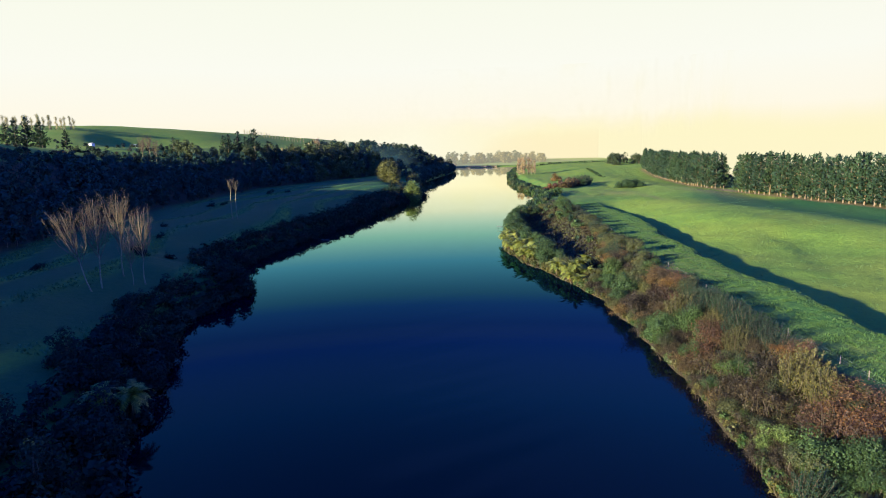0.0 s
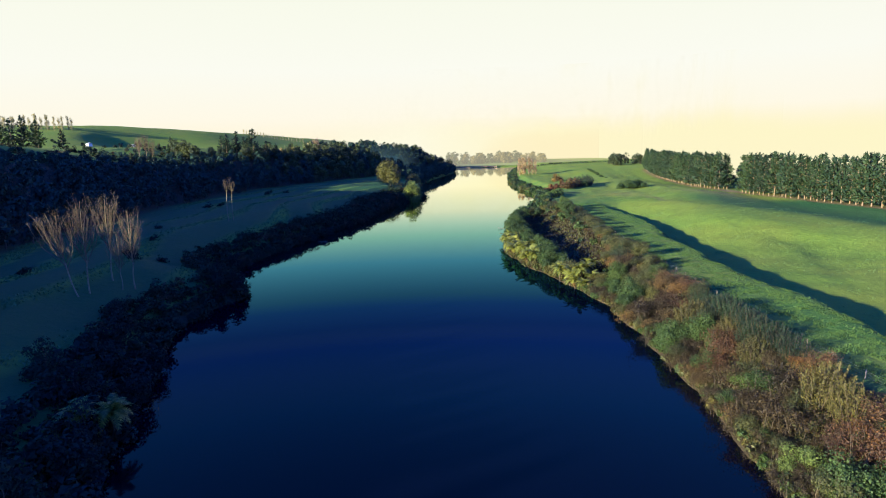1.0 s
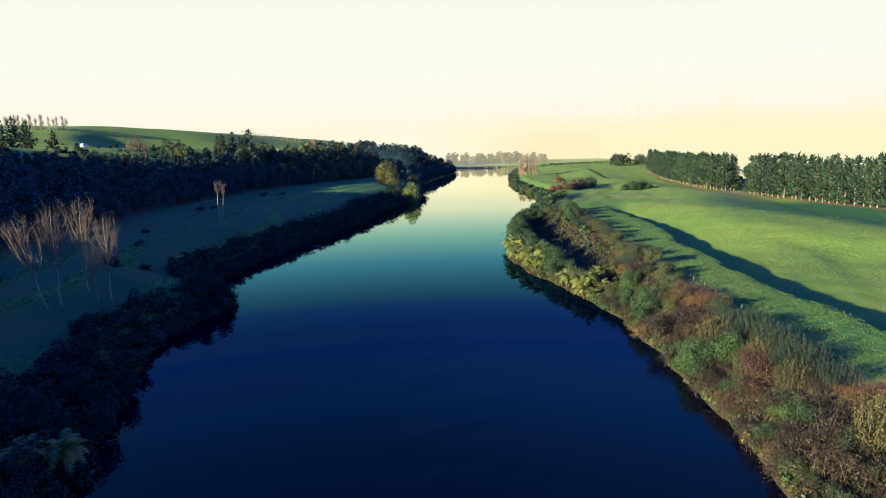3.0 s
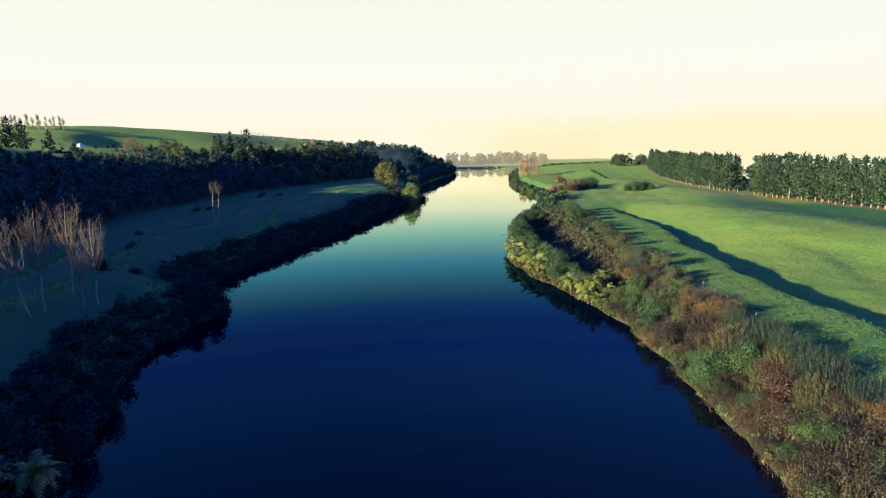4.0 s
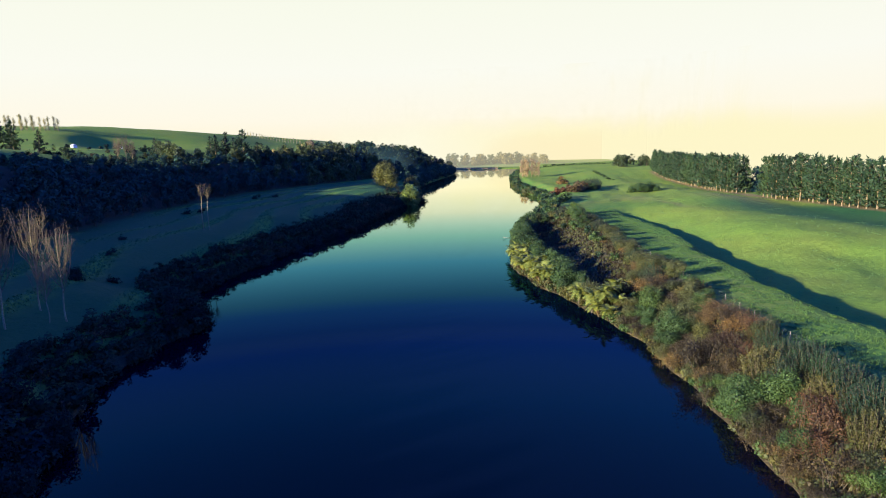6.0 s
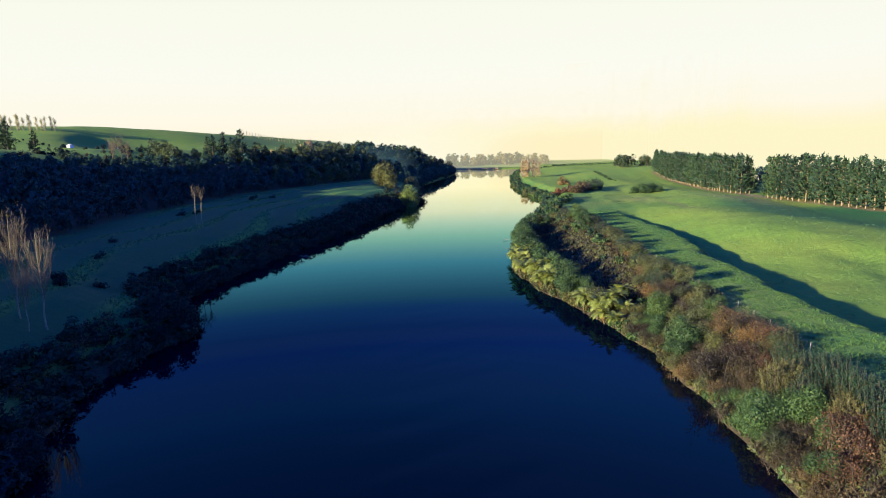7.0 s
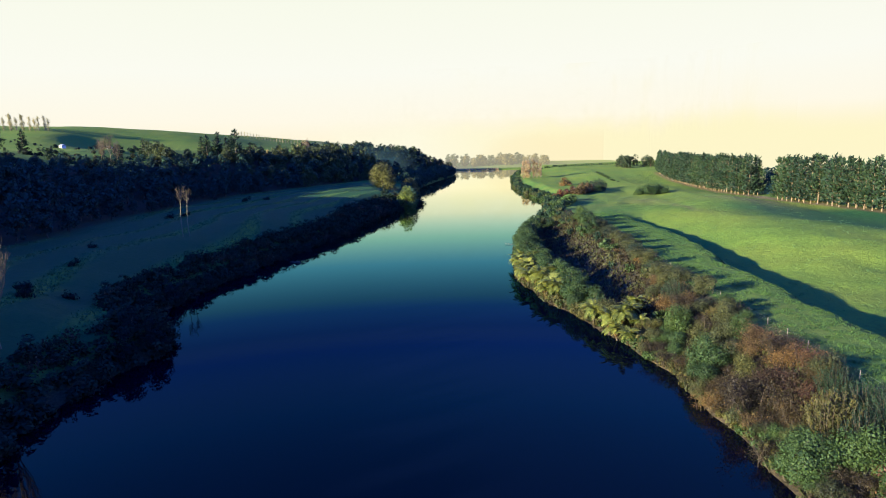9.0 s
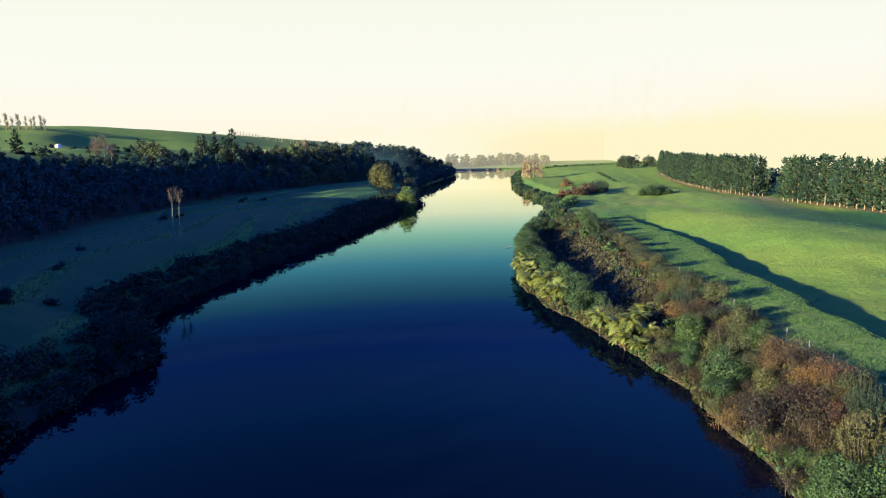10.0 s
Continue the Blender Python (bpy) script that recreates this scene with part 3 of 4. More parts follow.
def bare_tree(seed, tall=20.0, wide=4.0, trunk=0.3, name="bare_poplar_tree", rods=10, limbs=17, lean=0.008):
    """A leafless tree: a slim pale trunk, steep limbs that fan out of it, and many upright rods on them."""
    r = np.random.RandomState(seed)
    root = new(name)
    tilt = r.normal(0, lean, 2) * tall
    fork = np.array([tilt[0], tilt[1], tall * trunk])
    crest = fork + np.array([tilt[0] * 0.6, tilt[1] * 0.6, tall * (0.93 - trunk)])
    stem = join([limb(r, (0, 0, -1), fork, tall * 0.0085, tall * 0.0065, 0.03, 5, 7), limb(r, fork, crest, tall * 0.0062, 0.03, 0.015, 5, 6)])
    mesh_object("trunk", *stem, PALE_BARK, root)
    bits = []
    for k in range(limbs):
        f = (k + r.uniform(0, 0.8)) / limbs
        a = fork + (crest - fork) * (0.55 * f - 0.03)
        th, sp = k * 2.4 + r.normal(0, 0.3), wide * r.uniform(0.65, 1.05) * (1 - 0.62 * f)
        e = np.array([a[0] + math.cos(th) * sp, a[1] + math.sin(th) * sp, tall * r.uniform(0.8, 0.98) - sp * 0.55])
        mid = a * 0.5 + e * 0.5 + np.array([math.cos(th), math.sin(th), -0.25]) * sp * 0.2
        bits.append(tube([a, mid, e], [0.1, 0.065, 0.02], 4))
        for j in range(rods):
            s = r.uniform(0.12, 0.97)
            p = a * (1 - s) ** 2 + 2 * s * (1 - s) * mid + e * s ** 2
            out = r.normal(0, 0.55, 2) + np.array([math.cos(th), math.sin(th)]) * 0.35
            q = p + np.array([out[0], out[1], r.uniform(1.3, 3.2) * tall / 20])
            bits.append(limb(r, p, q, 0.032, 0.012, 0.05, 3, 3))
            for m in range(2):
                o = p + (q - p) * r.uniform(0.2, 0.8)
                bits.append(limb(r, o, o + np.array([r.normal(0, 0.3), r.normal(0, 0.3), r.uniform(0.5, 1.3)]), 0.018, 0.009, 0.05, 2, 3))
    mesh_object("branchwork", *join(bits), TWIG, root)
    return root


def far_down(*things):
    """Takes the pattern plants out of the view once they have been copied."""
    for t in things:
        for o in (*t.children_recursive, t):
            bpy.data.objects.remove(o)


def spot(x, y, scale=1.0, sink=0.0, tilt=0.0, stretch=1.0):
    """A pose on the ground, turned at random."""
    z = float(height(x, y)) - sink
    return pose(x, y, z, rng.normal(0, 1) * tilt, rng.normal(0, 1) * tilt, rng.uniform(0, 360)) @ Matrix.Diagonal((scale, scale, scale * stretch, 1))


PATTERNS = {
    "green": [shrub(k, "green", 2.1, 3.2, 4800, 0.14, 14) for k in (1, 2, 3)],
    "dark": [broom(k, "dark", 1.9, 3.2, 4200, 0.18) for k in (4, 5, 6)],
    "olive": [shrub(k, "olive", 1.9, 2.8, 4200, 0.14, 12) for k in (7, 8, 9)],
    "lime": [shrub(k, "lime", 2.0, 2.6, 5200, 0.12, 12) for k in (81,)],
    "orange": [bramble(k, "orange", 2.0, 1.9, 2600, 0.15) for k in (82, 83)],
    "brown": [bramble(k, "brown", 2.3, 1.9, 2600, 0.15) for k in (10, 11, 12)],
    "russet": [bramble(k, "russet", 1.9, 1.8, 2500, 0.145) for k in (13, 14)],
    "yellow": [broom(k, "yellow", 2.0, 3.0, 3400, 0.21) for k in (15, 16)],
    "claret": [bramble(k, "claret", 2.1, 1.9, 2600, 0.15) for k in (43, 44)],
    "redbush": [shrub(k, "crimson", 2.0, 2.8, 700, 0.36, 10) for k in (45,)],
    "rustbush": [shrub(k, "russet", 2.0, 2.8, 700, 0.36, 10) for k in (46,)],
    "fern": [tree_fern(k) for k in (17, 18, 19)],
    "pine": [pine(k) for k in (20, 21, 22, 23)],
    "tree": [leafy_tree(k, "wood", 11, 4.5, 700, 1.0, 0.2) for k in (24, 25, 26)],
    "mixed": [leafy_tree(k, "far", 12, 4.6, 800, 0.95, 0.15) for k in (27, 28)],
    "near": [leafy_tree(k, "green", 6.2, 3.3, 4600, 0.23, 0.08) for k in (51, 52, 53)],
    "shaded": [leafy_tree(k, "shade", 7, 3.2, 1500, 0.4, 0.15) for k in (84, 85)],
    "spit": [leafy_tree(54, "lime", 16, 7.0, 3600, 0.7, 0.05, 26)],
    "gold": [leafy_tree(29, "golden", 24, 12.0, 6000, 0.95, -0.05, 40)],
    "column": [column_tree(k, "peach", 17, 2.6, 900, 0.85) for k in (30, 31)],
    "row": [column_tree(k, "cream", 19, 3.0, 420, 1.0) for k in (32, 33)],
    "bare": [bare_tree(k, 21.0, 4.6, 0.3) for k in (34, 35, 36)],
    "spruce": [pine(k, 18, 4.6, 0.05, 18, "conifer_tree", "pine", 1.5) for k in (37, 38)],
    "autumn": [leafy_tree(k, "autumn", 11, 5.0, 330, 1.5, 0.15) for k in (39, 40)],
    "pole": [bare_tree(k, 15.5, 1.5, 0.66, "pollard_poplar_tree", 4, 6, 0.012) for k in (41, 42)],
}
# plainer plants for masses and for deep shade
LOW = {
    "green": [shrub(k, "green", 2.1, 3.2, 170, 0.62, 8) for k in (61, 62)],
    "dark": [shrub(k, "dark", 1.9, 3.4, 165, 0.64, 8, 0.4) for k in (63, 64)],
    "olive": [shrub(k, "olive", 1.9, 2.8, 170, 0.58, 8) for k in (65, 66)],
    "brown": [bramble(k, "brown", 2.3, 1.9, 190, 0.46, 5) for k in (67, 68, 69)],
    "russet": [bramble(k, "russet", 1.9, 1.8, 190, 0.46, 6) for k in (70,)],
    "yellow": [shrub(k, "yellow", 1.8, 3.0, 210, 0.6, 8, 0.4) for k in (71,)],
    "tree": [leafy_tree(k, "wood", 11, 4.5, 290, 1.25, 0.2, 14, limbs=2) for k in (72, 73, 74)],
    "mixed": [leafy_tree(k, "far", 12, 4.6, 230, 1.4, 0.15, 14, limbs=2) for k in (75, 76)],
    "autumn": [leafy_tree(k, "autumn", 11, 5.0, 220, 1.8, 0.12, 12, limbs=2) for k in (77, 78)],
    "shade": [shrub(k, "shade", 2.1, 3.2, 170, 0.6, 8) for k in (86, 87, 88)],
}
LABELS = {
    "green": ("leafy dark green shrub in rough grass", "shrub"),
    "dark": ("dark green broom shrub with fine leaves", "shrub"),
    "olive": ("olive green shrub turning yellow on the bank", "shrub"),
    "brown": ("brown tangled bramble thicket on the bank slope", "bramble"),
    "russet": ("russet autumn bramble thicket on the bank", "bramble"),
    "claret": ("dark red-brown bramble thicket on the bank", "bramble"),
    "redbush": ("dark red autumn shrub in the pasture", "shrub"),
    "rustbush": ("rust-coloured autumn shrub in the pasture", "shrub"),
    "yellow": ("shrub with yellowing leaves on the river bank", "shrub"),
    "fern": ("tree fern with arching yellow-green fronds over the water", "tree fern"),
    "pine": ("tall dark green pine in a shelter belt", "pine tree"),
    "tree": ("evergreen tree on the wooded slope, leaves toned for shade", "tree"),
    "mixed": ("broad green tree beside the river", "tree"),
    "near": ("low leafy green tree at the sunlit water's edge", "tree"),
    "shaded": ("green tree overhanging the dark water, leaves darkened for the shade", "tree"),
    "shade": ("evergreen shrub on the shaded bank, leaves darkened for the shade", "shrub"),
    "lime": ("bright lime green bush at the water's edge", "bush"),
    "orange": ("orange-red bracken clump on the bank slope", "bracken"),
    "gold": ("rounded tree with golden autumn leaves by the water", "tree"),
    "column": ("slim poplar with orange autumn leaves, paled to paint the haze", "poplar tree"),
    "row": ("slim poplar in a far row on the hilltop", "poplar tree"),
    "bare": ("leafless pale poplar with steep twigs on the terrace", "bare tree"),
    "spruce": ("dark conifer standing above the wooded slope", "conifer tree"),
    "spit": ("leafy yellow-green tree at the water on the spit", "tree"),
    "autumn": ("far tree with orange autumn leaves", "tree"),
    "pole": ("slender leafless poplar with a tuft of twigs", "bare tree"),
}
STUFF = {}


def put(kind, x, y, scale=1.0, group="", plainer=False, **more):
    """One plant as a thing of its own."""
    label, category = LABELS[kind]
    kinds = LOW[kind] if plainer else PATTERNS[kind]
    return tagged(copy_thing(kinds[rng.randint(len(kinds))], spot(x, y, scale, **more)), label, category, group)


def many(batch, kind, x, y, scale=1.0, **more):
    """One plant of a mass that nobody could count."""
    kinds = LOW.get(kind) or PATTERNS[kind]
    STUFF.setdefault(batch, []).append((kinds[rng.randint(len(kinds))], spot(x, y, scale, **more)))


def grow(batch, label, category):
    """Joins the plants of a mass into one object."""
    vs, fs, ms, mats, n = [], [], [], [], 0
    for pattern, m in STUFF[batch]:
        mat = np.array(m)
        for ch in pattern.children:
            me = ch.data
            co = np.empty(len(me.vertices) * 3, np.float32)
            me.vertices.foreach_get("co", co)
            li = np.empty(len(me.loops), np.int32)
            me.loops.foreach_get("vertex_index", li)
            co = co.reshape(-1, 3) @ mat[:3, :3].T + mat[:3, 3]
            if me.materials[0] not in mats:
                mats.append(me.materials[0])
            vs.append(co)
            fs.append(li.reshape(-1, 4) + n)
            ms.append(np.full(len(li) // 4, mats.index(me.materials[0]), np.int32))
            n += len(co)
    ob = mesh_object(batch, np.concatenate(vs), np.concatenate(fs), None)
    for m in mats:
        ob.data.materials.append(m)
    ob.data.polygons.foreach_set("material_index", np.concatenate(ms))
    return tagged(ob, label, category, kind="stuff")


# ---- right bank ----
BANK = "shrubs on the sunlit river bank"
FERNS = [(35.3, 159.5), (37.6, 162.5), (34.2, 163), (38.8, 166.5), (36.5, 167), (33, 168.5), (40.5, 162), (35.8, 156.5), (32.6, 173), (42, 168)]
for k in range(44):
    y = 190 + 47 * k / 43 + rng.normal(0, 0.8)
    FERNS.append((float(line(RIGHT, y)) + (0.6, 3.4, 1.8, 5.2)[k % 4] + rng.normal(0, 0.4), y))
for x, y in FERNS:
    put("fern", x + rng.normal(0, 0.3), y, rng.uniform(0.95, 1.3), "tree ferns by the water", tilt=7, stretch=rng.uniform(0.9, 1.35))
CHOSEN = (
    ("green", ((42.4, 137.5, 1.5), (40.2, 106.5, 1.55), (44.8, 103.5, 1.5), (42.2, 110, 1.2), (45, 155, 1.4), (42.6, 149, 1.1), (40.5, 58, 1.5), (43, 54, 1.3), (39.4, 82, 0.75),
               (36, 296, 1.3), (49, 314, 1.4), (34, 177, 1.0), (32.5, 182, 1.2), (27, 240, 1.2), (28, 249, 1.3), (29, 258, 1.2), (31, 268, 1.3), (31, 280, 1.3),
               (34, 288, 1.3), (37, 306, 1.3), (42, 318, 1.2), (45, 99, 0.9), (41, 115, 0.9), (40.6, 152, 0.9))),
    ("olive", ((51, 148, 1.45), (55, 166, 1.4), (48, 143, 1.2), (36, 184, 1.3), (51, 157, 1.3), (53, 175, 1.4), (54, 187, 1.4), (54.5, 198, 1.5), (55, 208, 1.4),
               (56, 218, 1.5), (57, 229, 1.5), (58, 241, 1.5), (58, 253, 1.6), (59, 265, 1.5), (60, 277, 1.6), (60, 290, 1.5), (59, 301, 1.5), (45.5, 130, 1.2),
               (53, 314, 1.4), (48, 325, 1.4), (47.5, 62, 1.0), (44.5, 86, 1.0), (44, 74, 1.0))),
    ("yellow", ((46, 111, 1.5), (47.8, 114, 1.1), (46.8, 73, 1.5), (47.2, 68, 1.2), (47, 90, 1.15), (49.4, 103, 1.0), (47.8, 100, 1.1), (49, 75, 1.0), (50.5, 152, 0.9))),
    ("russet", ((50.6, 137, 1.5), (48.6, 134.5, 1.2), (47, 166, 1.5), (50, 163, 1.2), (49, 127, 1.2), (48.4, 79, 1.0), (52, 171, 1.2), (50.5, 181, 1.1), (44.5, 119, 1.0))),
    ("orange", ((51, 124, 1.2), (52.4, 126, 0.9), (51, 80.5, 1.1), (49.5, 83, 0.8), (48.8, 64, 1.5), (47, 60, 1.4), (50.6, 60.5, 1.3), (49.5, 56, 1.4), (45.8, 64.5, 0.9), (51.4, 135, 0.8))),
    ("claret", ((44.4, 95.5, 1.4), (46.4, 97.5, 1.2), (43, 92, 1.2), (44.4, 60.5, 1.4), (46, 56, 1.4), (43, 64, 1.1), (46.6, 123, 1.2), (48, 119, 1.1))),
    ("lime", ((38.8, 63, 1.15),)),
    ("brown", ((42.8, 121, 1.7), (44.4, 125, 1.4), (41.6, 125, 1.3), (42.2, 87, 1.4), (41, 79, 1.3), (42.4, 70, 1.6), (44.4, 79, 1.4), (43, 75, 1.2), (44.5, 115, 1.0))),
    ("dark", ((50, 112, 1.25), (50.8, 107.5, 1.25), (50.6, 103.5, 1.15), (50.3, 98.5, 1.2), (50.2, 94, 1.2), (50, 89.5, 1.15), (49.8, 85, 1.1), (48.4, 94.5, 1.1), (48.6, 108, 1.1), (50.2, 117, 1.15),
              (51.8, 110, 1.0), (51.6, 101, 1.0), (51.4, 92, 1.0), (55, 212, 1.3), (58, 246, 1.4), (60, 282, 1.4), (53, 192, 1.1), (50, 318, 1.3), (56, 308, 1.3))),
)
taken = []
for kind, spots in CHOSEN:
    for x, y, k in spots:
        put(kind, x, y, k * 1.12, BANK, sink=0.2, tilt=6, stretch=rng.uniform(0.85, 1.3) * (0.8 if x > float(line(EDGE, y)) - 3.5 else 1.0))
        taken.append((x, y, 1.9 * k))
taken = np.array(taken)
for x, y, k in ((27.5, 236, 0.75), (29, 243, 0.85), (28.5, 251, 0.8), (31, 259, 0.9), (30.5, 267, 0.8), (33, 276, 0.9), (33.5, 285, 0.85), (36.5, 294, 0.95), (38, 303, 0.85), (43, 315, 0.9),
                (33, 247, 0.8), (35, 262, 0.8), (33, 205, 0.95), (34, 196, 0.95), (35, 188, 0.85), (31, 215, 0.95), (32, 224, 1.0), (36, 180, 0.8), (58, 285, 0.9), (59, 297, 0.95),
                (57, 275, 0.85), (56, 262, 0.8)):
    put("near", x, y, 1.22 * k, "trees at the sunlit water's edge", sink=0.3)
    taken = np.concatenate([taken, [(x, y, 2.6 * k)]])


for y in np.arange(186, 304, 5.0):
    yy = y + rng.normal(0, 1.2)
    x, k = float(line(RIGHT, yy)) + rng.uniform(2.2, 4.2) + (3.4 if 190 < yy < 240 else 0.0), rng.uniform(1.05, 1.4)
    put("near", x, yy, k, "trees at the sunlit water's edge", sink=0.3)
    taken = np.concatenate([taken, [(x, yy, 2.2 * k)]])


def clear_of(x, y, room):
    return not np.any(np.hypot(taken[:, 0] - x, taken[:, 1] - y) < taken[:, 2] * room)


for y in np.arange(36, 330, 4.4):
    edge = float(line(EDGE, y))
    for u in np.arange(2.6, 36, 4.4):
        yy, uu = y + rng.normal(0, 1.0), u + rng.normal(0, 0.9)
        x = float(line(RIGHT, yy)) + max(uu, 2.0)
        hollow = 184 < yy < 300 and 7 < uu and x < edge - 6
        if x > edge + 0.8 or not clear_of(x, yy, 0.95) or rng.uniform() > (0.12 if hollow else 0.72):
            continue
        w = rng.uniform()
        kind = "olive" if w < 0.32 else "green" if w < 0.6 else "dark" if w < 0.74 else "yellow" if w < 0.8 and yy < 180 else "brown"
        k = rng.uniform(0.85, 1.45) * (0.65 if hollow else 1.2 if uu < 7 else 1.0)
        if yy < 185:
            put(kind, x, yy, k, BANK, sink=0.2, tilt=6, stretch=rng.uniform(0.9, 1.25) * (0.8 if x > edge - 3.5 else 1.0))
        else:
            many("bank_thicket", kind, x, yy, k, sink=0.2, tilt=6, stretch=rng.uniform(0.9, 1.25) * (0.7 if x > edge - 3.5 else 1.0))
        taken = np.concatenate([taken, [(x, yy, 1.7 * k)]])
for y in np.arange(36, 330, 2.5):
    edge = float(line(EDGE, y))
    for u in np.arange(1.1, 36, 2.5):
        yy, uu = y + rng.normal(0, 0.6), u + rng.normal(0, 0.5)
        x = float(line(RIGHT, yy)) + max(uu, 0.6)
        low = 184 < yy < 300 and 7 < uu and x < edge - 6
        if x > edge or not clear_of(x, yy, 0.6) or rng.uniform() < (0.72 if low else 0.34 if uu > 4 else 0.0):
            continue
        w = rng.uniform()
        k = rng.uniform(0.5, 0.85) * (0.55 if low else 1.35 if uu < 5 and yy < 150 else 1.0)
        if 150 < yy < 238 and uu < 5:
            kind = "green" if w < 0.35 else "olive" if w < 0.7 else "yellow"
        elif yy > 180 and x < edge - 6:
            kind = "brown" if w < 0.92 else "olive"
        else:
            kind = "brown" if w < 0.62 else "olive" if w < 0.8 else "russet" if w < 0.88 else "green"
        if yy < 160:
            put(kind, x, yy, k, BANK, sink=0.2, tilt=6)
        else:
            many("bank_thicket", kind, x, yy, k * 1.05, sink=0.2, tilt=6)
for y in np.arange(36, 330, 1.7):
    yy = y + rng.normal(0, 0.5)
    w = rng.uniform()
    many("bank_thicket", "olive" if w < 0.45 else "brown" if w < 0.75 else "green", float(line(RIGHT, yy)) + rng.uniform(0.0, 1.3), yy, rng.uniform(0.32, 0.6), sink=0.1, tilt=10)
for y in np.arange(44, 200, 0.9):
    w = rng.uniform()
    many("bank_thicket", "olive" if w < 0.4 else "yellow" if w < 0.6 else "brown" if w < 0.8 else "green", float(line(RIGHT, y)) + rng.uniform(-0.1, 1.0), y, rng.uniform(0.35, 0.75), sink=0.1, tilt=14)
for y in np.arange(152, 234, 1.5):
    yy = y + rng.normal(0, 0.4)
    many("bank_thicket", "yellow" if rng.uniform() < 0.6 else "olive", float(line(RIGHT, yy)) + rng.uniform(0.2, 2.4), yy, rng.uniform(0.55, 0.95), sink=0.2, tilt=8)
for y in np.arange(330, 1000, 4.4):
    for u in (0.2, 4.0, 8.5, 13):
        yy = y + rng.normal(0, 1.2)
        if yy > 400 and u > 8:
            continue
        many("bank_thicket", ["green", "dark", "olive"][rng.randint(3)], float(line(RIGHT, yy)) + u + rng.normal(0, 1), yy, rng.uniform(1.1, 1.8))
grow("bank_thicket", "mixed brown and green thicket along the far bank", "thicket")

# shrubs that stand out in the pasture
for kind, x, y, k in (("redbush", 83, 462, 1.9), ("rustbush", 92, 446, 2.1), ("redbush", 88, 456, 1.7), ("rustbush", 97, 452, 1.9), ("redbush", 103, 462, 1.8), ("rustbush", 107, 560, 2.0), ("dark", 104, 470, 1.7), ("dark", 110, 480, 1.9),
                      ("dark", 116, 490, 1.8), ("dark", 121, 500, 1.7), ("dark", 113, 470, 1.5), ("dark", 100, 460, 1.6), ("green", 108, 462, 1.5)):
    put(kind, x, y, 1.35 * k, "autumn shrubs by the bay", sink=0.3)
for x, y, k in ((126, 425, 1.5), (129, 421, 1.7), (132, 426, 1.6), (134, 420, 1.9), (130, 431, 1.5), (137, 424, 1.6), (123, 421, 1.2), (140, 419, 1.2)):
    put("green", x, y, 1.25 * k, "dark shrubs in the pasture", sink=0.5)
for k in range(16):
    f = k / 15
    put("green", 172 - 18 * f + rng.normal(0, 0.8), 707 - 130 * f, rng.uniform(0.8, 1.3) * (1.3 - 0.6 * f), "ditch hedge in the pasture", sink=0.5, stretch=0.7)

# pine shelter belts, with a gap between them
BELT = np.array([(225, 212), (280, 206), (340, 197), (393, 191), (420, 190), (450, 189), (520, 197), (660, 222), (690, 232)])
y = 226.0
while y < 690:
    y += rng.uniform(4.2, 5.4)
    if 392 < y < 417:
        continue
    x = float(line(BELT, y))
    small = 1.18 if y < 600 else 1.08
    put("pine", x + rng.normal(0, 0.6), y, small * rng.uniform(0.9, 1.04), "pines in the shelter belt")
    put("pine", x + 6.5 + rng.normal(0, 0.9), y + 2 + rng.normal(0, 1.0), small * rng.uniform(0.9, 1.04), "pines in the shelter belt")
    if rng.uniform() < 0.5:
        many("far_wood", "tree", x + 14 + rng.normal(0, 1.5), y, rng.uniform(0.9, 1.1))

# ---- left bank ----
SHADE = "shaded shrubs on the bank"
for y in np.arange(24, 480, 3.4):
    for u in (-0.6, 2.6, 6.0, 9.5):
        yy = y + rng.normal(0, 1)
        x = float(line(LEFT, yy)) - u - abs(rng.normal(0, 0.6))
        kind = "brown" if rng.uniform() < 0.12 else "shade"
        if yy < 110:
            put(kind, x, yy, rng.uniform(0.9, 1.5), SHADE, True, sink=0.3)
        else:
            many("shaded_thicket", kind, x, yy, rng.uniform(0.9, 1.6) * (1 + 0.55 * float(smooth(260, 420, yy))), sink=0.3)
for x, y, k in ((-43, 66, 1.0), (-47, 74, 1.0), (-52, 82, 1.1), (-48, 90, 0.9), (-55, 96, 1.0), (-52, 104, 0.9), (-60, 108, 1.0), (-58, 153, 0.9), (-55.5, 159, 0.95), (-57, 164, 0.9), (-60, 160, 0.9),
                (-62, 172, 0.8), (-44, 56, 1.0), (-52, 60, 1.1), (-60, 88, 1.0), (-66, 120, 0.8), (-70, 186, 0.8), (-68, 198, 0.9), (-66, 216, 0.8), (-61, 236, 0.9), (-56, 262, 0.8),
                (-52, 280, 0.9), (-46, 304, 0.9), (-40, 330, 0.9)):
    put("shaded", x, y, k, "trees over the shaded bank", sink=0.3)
put("fern", -45, 78, 1.2, "tree ferns by the water", stretch=1.5)
put("fern", -48, 75, 1.1, "tree ferns by the water", stretch=1.3)
put("gold", -47, 562, 1.08, sink=3.0)
put("spit", -21, 446, 1.15, "trees on the spit")
put("gold", -25, 585, 0.72, "trees on the spit", sink=2.0)
put("shaded", -38, 470, 1.1, "trees on the spit")
for x, y, k in ((-80.4, 136.3, 1.08), (-81.1, 147.7, 1.06), (-76.4, 142.5, 0.62), (-74.4, 145, 0.95)):
    put("bare", x, y, k, "leafless poplars on the terrace")
leaning = copy_thing(PATTERNS["bare"][1], pose(-81, 133.1, float(height(-81, 133.1)), 0, -14, 0))
